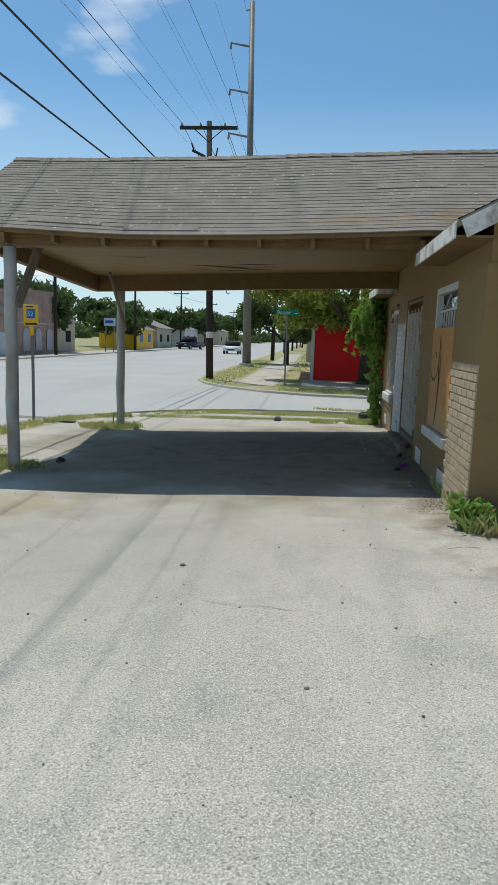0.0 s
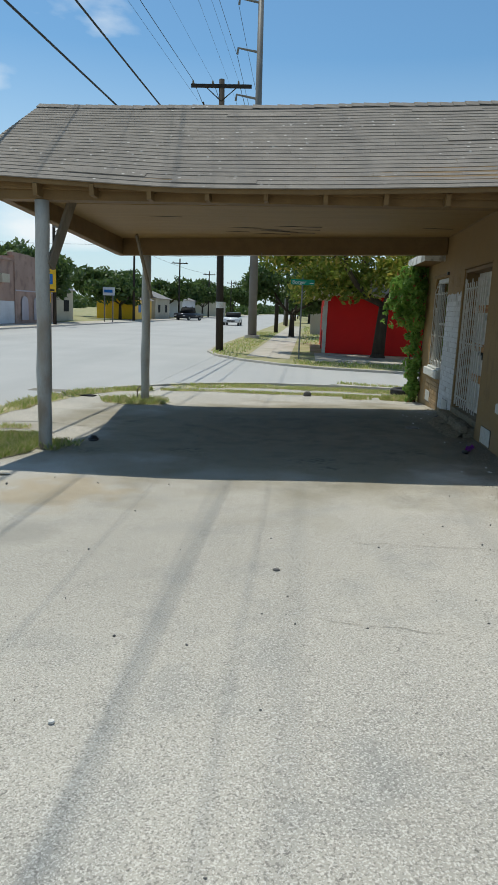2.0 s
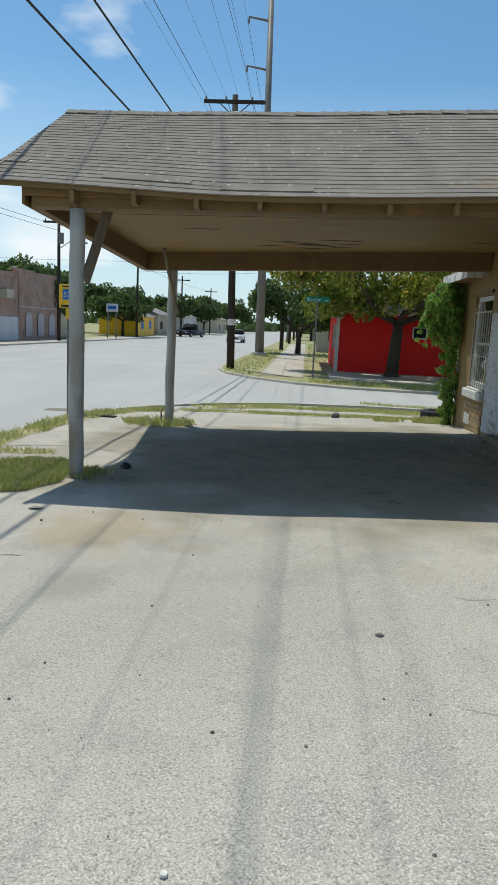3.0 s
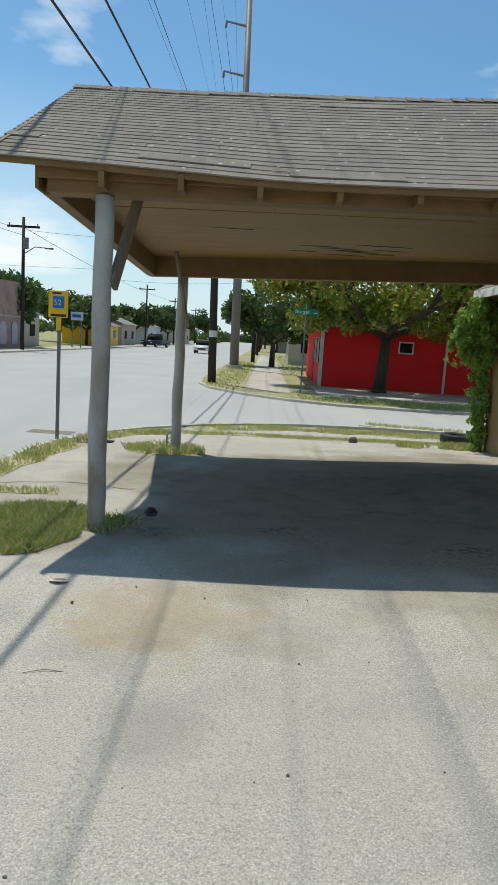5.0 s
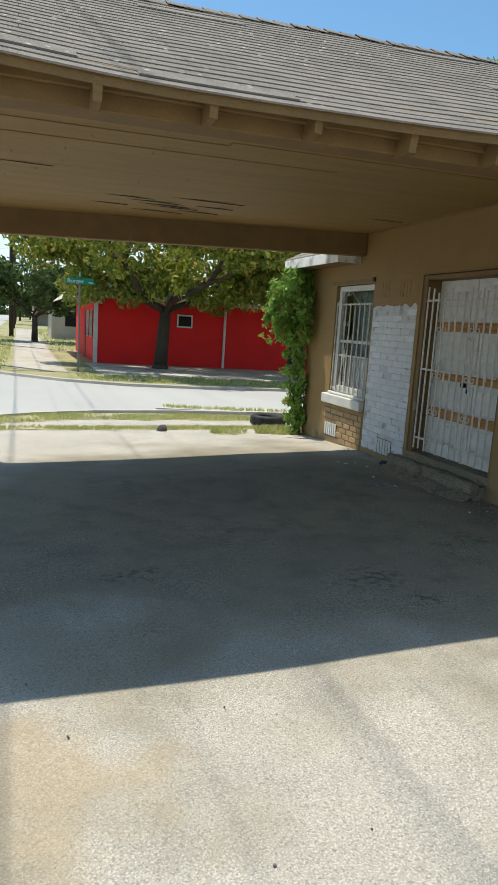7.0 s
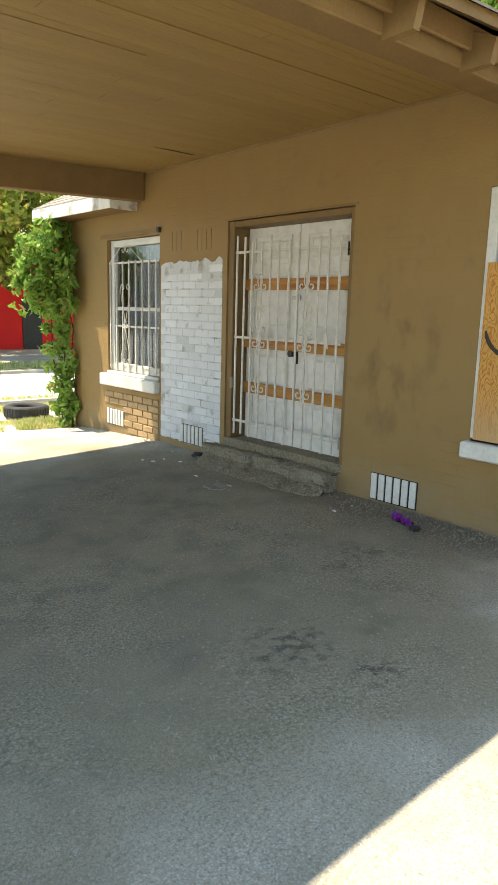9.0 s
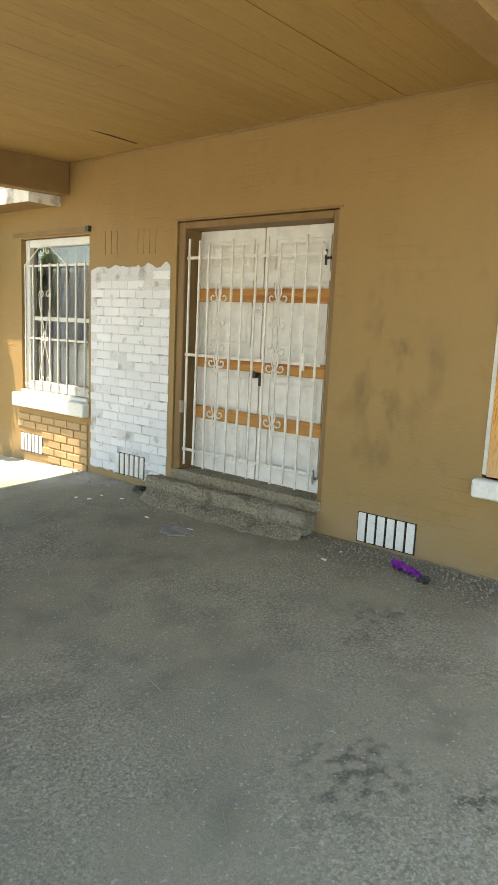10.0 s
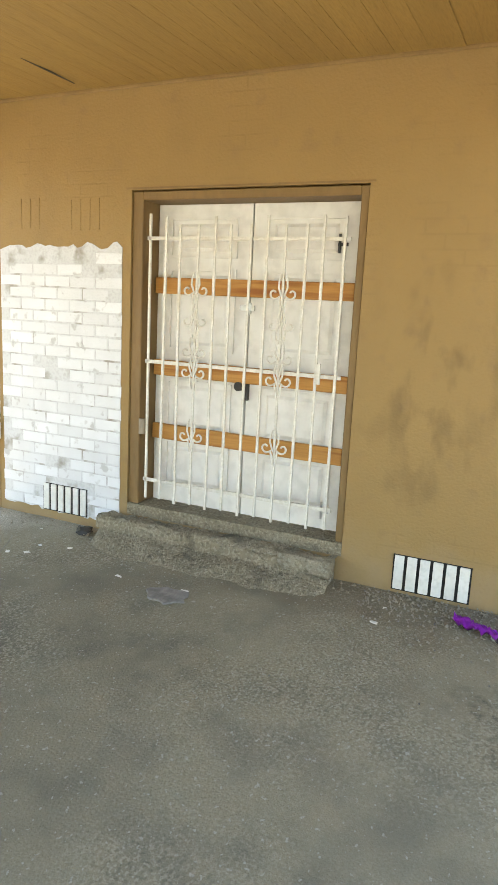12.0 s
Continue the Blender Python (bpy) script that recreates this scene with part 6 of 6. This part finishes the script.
for s, z in ((-0.45, 9.55), (0.25, 9.35)):
    bm = bmesh.new()
    tube(bm, (PX_D - 0.27 + s * 1.5, PY_D - 0.15, z), (PX_D - 0.27 + s * 0.3, PY_D - 0.15, z - 0.25), 0.06, 0.06, 10)
    tube(bm, (PX_D - 0.27 + s * 1.6, PY_D - 0.15, z + 0.3), (PX_D - 0.27 + s * 1.3, PY_D - 0.15, z - 0.1), 0.03, 0.03, 8)
    part("cutout", bm, M_DARK, pole, "fuse cutout")

tall = thing("steel_pole", "tall tapering weathered steel transmission pole with davit arms", "transmission pole", -5.5, 46, -0.1)
bm = bmesh.new()
tube(bm, (-5.8, 46, -0.2), (-6.15, 46, 22.2), 0.29, 0.15, 20)
part("shaft", bm, M_POLE, tall, smooth=True)
bm = bmesh.new()
tube(bm, (-5.8, 46, -0.2), (-5.8, 46, 0.12), 0.5, 0.48, 20)
part("footing", bm, M_KERB, tall, "round concrete footing")
for z in (19.6, 16.9, 14.3):
    bm = bmesh.new()
    tube(bm, (-6.0, 46, z), (-7.4, 46, z + 0.25), 0.08, 0.05, 8)
    tube(bm, (-7.38, 46, z + 0.28), (-7.42, 46, z - 0.1), 0.05, 0.07, 8)
    part("davit_arm", bm, M_POLE, tall)
bm = bmesh.new()
tube(bm, (-6.0, 46, 21.8), (-6.5, 46, 21.7), 0.05, 0.05, 8)
part("tip_bracket", bm, M_POLE, tall)


def plain_pole(x, y, h, r0, material, label, arm=True):
    p = thing("utility_pole", label, "utility pole", x, y, -0.1, "utility poles")
    bm = bmesh.new()
    tube(bm, (x, y, -0.2), (x, y, h), r0, r0 * 0.7, 10)
    part("shaft", bm, material, p, smooth=True)
    if arm:
        bm = bmesh.new()
        box(bm, x - 1.2, x + 1.2, y - 0.08, y + 0.08, h - 0.75, h - 0.6)
        part("crossarm", bm, material, p)
        for k in (-1, 0, 1):
            bm = bmesh.new()
            tube(bm, (x + k * 1.05, y, h - 0.6), (x + k * 1.05, y, h - 0.42), 0.05, 0.04, 6)
            part("insulator", bm, M_BRACE, p)


for y in (60, 88, 118, 150, 190):
    plain_pole(-4.9, y, 10.5, 0.18, M_DARK, "dark timber utility pole along the near kerb")
plain_pole(-5.2, 95, 20, 0.32, M_POLE, "distant tall steel transmission pole", False)
for y in (55.0, 80, 108, 140, 180):
    plain_pole(-22.3, y, 9.6 if y < 60 else 9.0, 0.15, M_DARK, "dark timber utility pole across the street")
lampp = thing("street_lamp", "thin street lamp arm on the far utility pole", "street lamp", -22.2, 55, 7.6)
rod("lamp_arm", [(-22.2, 55, 7.0), (-21.4, 54.9, 7.5), (-20.4, 54.8, 7.45)], 0.035, M_POLE, lampp)
bm = bmesh.new()
box(bm, -20.6, -20.0, 54.7, 54.9, 7.38, 7.48)
part("lamp_head", bm, M_POLE, lampp)
transf = thing("transformer", "grey can transformer hung on the far pole", "transformer", -22.0, 55, 7.2)
bm = bmesh.new()
tube(bm, (-22.0, 54.7, 7.3), (-22.0, 54.7, 8.1), 0.2, 0.2, 12)
part("can", bm, M_POLE, transf)


def wire(p, q, dip, r, label="sagging black overhead cable along the street"):
    p, q = Vector(p), Vector(q)
    n = 26
    pts = [tuple(p.lerp(q, i / n) - Vector((0, 0, dip * 4 * (i / n) * (1 - i / n)))) for i in range(n + 1)]
    tagged(rod("overhead_wire", pts, r, M_WIRE, None, res=1), label, "cable", "overhead wires")


wire((-7.15, 30.9, 7.95), (-7.25, -14, 6.75), 0.05, 0.024)
wire((-7.05, 30.9, 6.75), (-7.75, -14, 5.75), 0.05, 0.022)
for x, x2, z2, r in zip(INS[:3], (-5.95, -5.1, -3.75), (5.6, 5.3, 4.9), (0.010, 0.0035, 0.0035)):
    wire((x, 30.85, ARM + 0.2), (x2, -10, z2), 0.0, r)
    wire((x, 30.85, ARM + 0.2), (x + 0.3, 60, 10.2), 0.5, 0.012)
wire((-7.2, 30.9, 9.9), (-6.1, -10, 5.6), 0.0, 0.004)
for z, x2, z2, r in ((19.4, -5.7, 12.5, 0.006), (16.7, -5.45, 8.9, 0.011), (14.2, -4.3, 5.8, 0.0045)):
    wire((-7.42, 46, z), (x2, -16, z2), 0.0, r)
    wire((-7.42, 46, z), (-7.0, 95, z - 1), 0.9, 0.013)
wire((-6.5, 46, 21.7), (-6.6, -40, 22.5), 1.0, 0.008)
wire((-23.3, 55, 8.9), (-23.3, -20, 8.9), 0.8, 0.015)
wire((-22.3, 55, 8.3), (-22.3, -20, 8.3), 0.8, 0.015)
wire((-22.3, 55, 8.9), (-22.3, 140, 8.4), 0.8, 0.018)
wire((-22.3, 55, 8.7), (-5.0, 60, 9.8), 0.4, 0.012)
wire((-22.3, 80, 7.4), (-4.9, 88, 8.8), 0.4, 0.015)
wire((-22.3, 80, 8.4), (-60, 70, 8.0), 0.4, 0.015)

# ---- signs ----
bus = thing("bus_stop_sign", "yellow bus stop sign with blue panel on thin steel post", "sign", -7.32, 14.75, -0.2)
bm = bmesh.new()
box(bm, -7.345, -7.295, 14.73, 14.77, -0.2, 2.25)
part("post", bm, M_POLE, bus)
bm = bmesh.new()
box(bm, -7.49, -7.17, 14.705, 14.715, 1.86, 2.29)
bevelled(bm, 0.003)
face = part("panel", bm, M_YELLOW, bus)
slab("blue_field", -7.42, -7.235, 14.701, 14.7045, 2.01, 2.2, M_BLUE, face, "blue square")
slab("lower_band", -7.45, -7.2, 14.701, 14.7045, 1.875, 1.915, M_BLACK, face)
slab("upper_band", -7.43, -7.28, 14.701, 14.7045, 2.235, 2.26, M_BLACK, face)
slab("tail", -7.36, -7.28, 14.70, 14.715, 1.66, 1.85, M_YELLOW, bus)

street = thing("street_sign", "green street name sign on a thin steel post", "sign", -2.55, 28.3, -0.1)
bm = bmesh.new()
tube(bm, (-2.55, 28.3, -0.1), (-2.55, 28.3, 2.98), 0.03, 0.03, 8)
part("post", bm, M_POLE, street)
blade = slab("blade", -3.0, -2.1, 28.27, 28.285, 2.72, 2.92, M_GREENSIGN, street)
slab("cross_blade", -2.56, -2.545, 27.95, 28.6, 2.93, 3.1, M_GREENSIGN, street)


def lettering(text, size, m, material, parent):
    cu = bpy.data.curves.new("lettering", "FONT")
    cu.body, cu.size, cu.extrude = text, size, 0.0015
    tmp = bpy.data.objects.new("lettering", cu)
    me = bpy.data.meshes.new_from_object(tmp)
    bpy.data.objects.remove(tmp)
    me.name = "lettering"
    me.materials.clear()
    me.materials.append(material)
    ob = new("lettering", me)
    ob.parent = parent
    ob.matrix_basis = m
    return ob


num = lettering("52", 0.13, pose(-7.405, 14.6995, 2.058, 90, 0, 0), M_WHITE, face)
num.matrix_parent_inverse = face.matrix_world.inverted()
tx = lettering("Borger", 0.19, pose(-2.95, 28.266, 2.755, 90, 0, 0), M_WHITE, blade)
tx.matrix_parent_inverse = blade.matrix_world.inverted()
slab("small_mark", -2.28, -2.14, 28.264, 28.2695, 2.77, 2.8, M_WHITE, blade)
billboard = thing("shop_sign", "white shop sign board on two posts across the street", "sign", -22.3, 70, -0.1)
slab("board", -22.9, -21.75, 69.9, 70.1, 2.55, 3.35, M_BLUEWHITE, billboard)
slab("mark", -22.75, -21.9, 69.86, 69.895, 2.82, 3.1, M_BLUE, billboard)
for x in (-22.75, -21.9):
    slab("leg", x - 0.05, x + 0.05, 69.95, 70.05, -0.1, 2.55, M_POLE, billboard)

# ---- vehicles ----
def car(name, label, x, y, length, width, height, body, truck=False, yaw=0):
    c = thing(name, label, "car", 0, 0, 0)
    L, W, H = length / 2, width / 2, height
    if truck:
        low = [(-L, 0.35), (L, 0.35), (L, 0.95), (L * 0.55, 1.05), (-L, 1.05)]
        cab = [(L * 0.5, 1.05), (-L * 0.2, 1.05), (-L * 0.12, H), (L * 0.25, H)]
    else:
        low = [(-L, 0.35), (L, 0.35), (L, 0.75), (L * 0.55, 0.95), (-L * 0.8, 1.0), (-L, 0.9)]
        cab = [(L * 0.45, 0.95), (-L * 0.75, 0.98), (-L * 0.5, H), (L * 0.1, H)]

    def shell(nm, pts, w, m, lab=""):
        bm = bmesh.new()
        p = [bm.verts.new((-w, a, b)) for a, b in pts]
        q = [bm.verts.new((w, a, b)) for a, b in pts]
        bm.faces.new(p), bm.faces.new(q[::-1])
        for k in range(len(p)):
            bm.faces.new((p[k], q[k], q[(k + 1) % len(p)], p[(k + 1) % len(p)]))
        bmesh.ops.recalc_face_normals(bm, faces=bm.faces)
        bevelled(bm, 0.05, 2)
        o = part(nm, bm, m, None, lab, True)
        o.parent = c
        return o

    shell("body", low, W, body)
    shell("cabin", cab, W * 0.9, M_HOLE, "dark glass cabin")
    bm = bmesh.new()
    box(bm, -W * 0.82, W * 0.82, cab[2][0] + 0.1, cab[3][0] - 0.1, H - 0.01, H + 0.05)
    o = part("roof", bm, body, None)
    o.parent = c
    for sx in (-1, 1):
        for sy in (-0.6, 0.6):
            bm = bmesh.new()
            tube(bm, (sx * (W - 0.2), sy * L, 0.32), (sx * (W + 0.01), sy * L, 0.32), 0.33, 0.33, 18)
            wh = part("wheel", bm, M_RUBBER, None)
            wh.parent = c
            bm = bmesh.new()
            tube(bm, (sx * (W - 0.02), sy * L, 0.32), (sx * (W + 0.02), sy * L, 0.32), 0.19, 0.17, 14)
            rm = part("rim", bm, M_CHROME, None)
            rm.parent = wh
        for e in (1, -1):
            bm = bmesh.new()
            box(bm, sx * W * 0.72 - 0.17, sx * W * 0.72 + 0.17, e * L - 0.03 * e, e * L + 0.03 * e, 0.62, 0.76)
            o = part("headlight" if e > 0 else "tail_light", bm, M_BLUEWHITE if e > 0 else M_DKRED, None)
            o.parent = c
    bm = bmesh.new()
    box(bm, -W * 0.5, W * 0.5, L - 0.01, L + 0.025, 0.45, 0.62)
    o = part("grille", bm, M_BLACK, None)
    o.parent = c
    c.matrix_basis = pose(x, y, -0.175, 0, 0, yaw)


car("car", "white saloon car coming along the street", -11.2, 84, 4.6, 1.85, 1.5, M_CARWHITE, False, 180)
car("pickup_truck", "dark pickup truck parked across the street", -20.0, 104, 5.4, 2.0, 1.85, M_CARDARK, True, 160)
car("pickup_truck", "dark pickup truck standing beyond the red shop", -1.0, 66, 5.2, 1.9, 1.8, M_CARDARK, True, 180)

# ---- bricks and shingles ----
me_w = brick_mesh(0.208, 0.071, 0.0022, M_WBRICK)
me_t = brick_mesh(0.205, 0.0685, 0.012, M_TBRICK)
me_p = brick_mesh(0.205, 0.0685, 0.014, M_PBRICK)
rj = random.Random(9)
RAG = [rj.uniform(-0.05, 0.06) for _ in range(40)]
brickwork(12.30, 13.34, 0.21, 2.07, me_w, M_WMORTAR, 0.004, lambda y, z: (12.55 < y < 12.99 and z < 0.43) or z > 2.0 + RAG[int(y * 30) % 40] or (y < 12.38 and 1.6 < z), edge=0.008, seed=1, rag=True)
brickwork(13.39, 14.58, 0.12, 0.64, me_t, M_TAN, 0.003, lambda y, z: 14.1 < y < 14.56 and z < 0.41, edge=0.0, seed=2)
# pier bricks, ending where the sunlit area ends; the sun is in their colour
brickwork(7.05, 8.19, 0.08, 1.585, me_p, M_MORTAR, 0.004, None, edge=0.0, seed=3, face=-0.035)
# soldier bricks over the white patch
bm = bmesh.new()
box(bm, -0.0035, 0, -0.034, 0.034, -0.1, 0.1)
me_s = mesh_of("brick", bm, M_TAN)
for i in range(4):
    piece("brick", me_s, wall_west, Matrix.Translation((0, 12.52 + 0.075 * i, 2.27)))
for i in range(3):
    piece("brick", me_s, wall_west, Matrix.Translation((0, 13.02 + 0.08 * i, 2.28)))

# shingles: long strips in courses on the near slope, each following the sagging deck
SLOPE = math.hypot(RY - EN, ZR - ZE)
PITCH = math.atan2(ZR - ZE, RY - EN)
rs_ = random.Random(17)
EXPO = 0.122
rows = int(SLOPE / EXPO)


def strip_verts(xa, xb, s, lift, far=False):
    v = []
    n = 4
    for i in range(n + 1):
        x = xa + (xb - xa) * i / n
        for d, h in ((0, 0.001), (0, 0.011), (0.165, 0.003)):
            q = min(s + d, SLOPE)
            y = (EF - q * math.cos(PITCH) * (EF - RY) / (RY - EN)) if far else EN + q * math.cos(PITCH)
            z = ZE + q * math.sin(PITCH) + sag(min(max(x, CX0), CX1), y) - 0.012
            v.append((x, y + skew(x, y) + (h if far else -h) * 0.45, z + h + lift))
    f = []
    for i in range(n):
        a, b = 3 * i, 3 * i + 3
        f += [(a, b, b + 1, a + 1), (a + 1, b + 1, b + 2, a + 2)]
    return v, f + [(0, 1, 2), (3 * n, 3 * n + 2, 3 * n + 1)]


for row in range(rows + 1):
    s = row * EXPO - 0.03 + rs_.uniform(-0.003, 0.003)
    x = CX0 - 0.03 - 0.31 * (row % 3)
    while x < 1.9:
        xa, xb = max(x, CX0 - 0.03), min(x + 0.917, 2.2)
        if xb - xa > 0.1:
            torn = rs_.random() < 0.02
            v, f = strip_verts(xa, xb, s + rs_.uniform(-0.0015, 0.0015), rs_.uniform(0.0, 0.001) + (0.008 if torn else 0))
            raw("shingle", v, f, M_SHINGLE, canopy_roof)
        x += 0.92
fv, ff = [], []
for row in range(rows + 1):
    for x in (-6.22, -4.1, -2.0, 0.1):
        v, f = strip_verts(x, x + 2.1, row * EXPO - 0.03, 0.0, True)
        ff += [tuple(k + len(fv) for k in q) for q in f]
        fv += v
raw("shingle_courses", fv, ff, M_SHINGLES, canopy_roof)["kind"] = "stuff"
# ridge caps
bm = bmesh.new()
for p in ((-0.13, -0.13, -0.07), (-0.13, 0, 0.008), (-0.13, 0.13, -0.07), (0.13, -0.13, -0.075), (0.13, 0, 0.0), (0.13, 0.13, -0.075)):
    bm.verts.new(p)
bm.verts.ensure_lookup_table()
w = bm.verts
bm.faces.new((w[0], w[3], w[4], w[1])), bm.faces.new((w[1], w[4], w[5], w[2]))
g = bmesh.ops.extrude_face_region(bm, geom=bm.faces[:])
for e in g["geom"]:
    if isinstance(e, bmesh.types.BMVert):
        e.co.z -= 0.006
bmesh.ops.recalc_face_normals(bm, faces=bm.faces)
me_r = mesh_of("ridge_cap", bm, M_SHINGLE)
x = CX0 + 0.1
while x < 2.2:
    piece("ridge_cap", me_r, canopy_roof, Matrix.Translation((x, RY, ZR + sag(x, RY) + 0.012 + rs_.uniform(-0.003, 0.004))) @ Matrix.Rotation(rs_.uniform(-0.03, 0.03), 4, "X"))
    x += 0.17
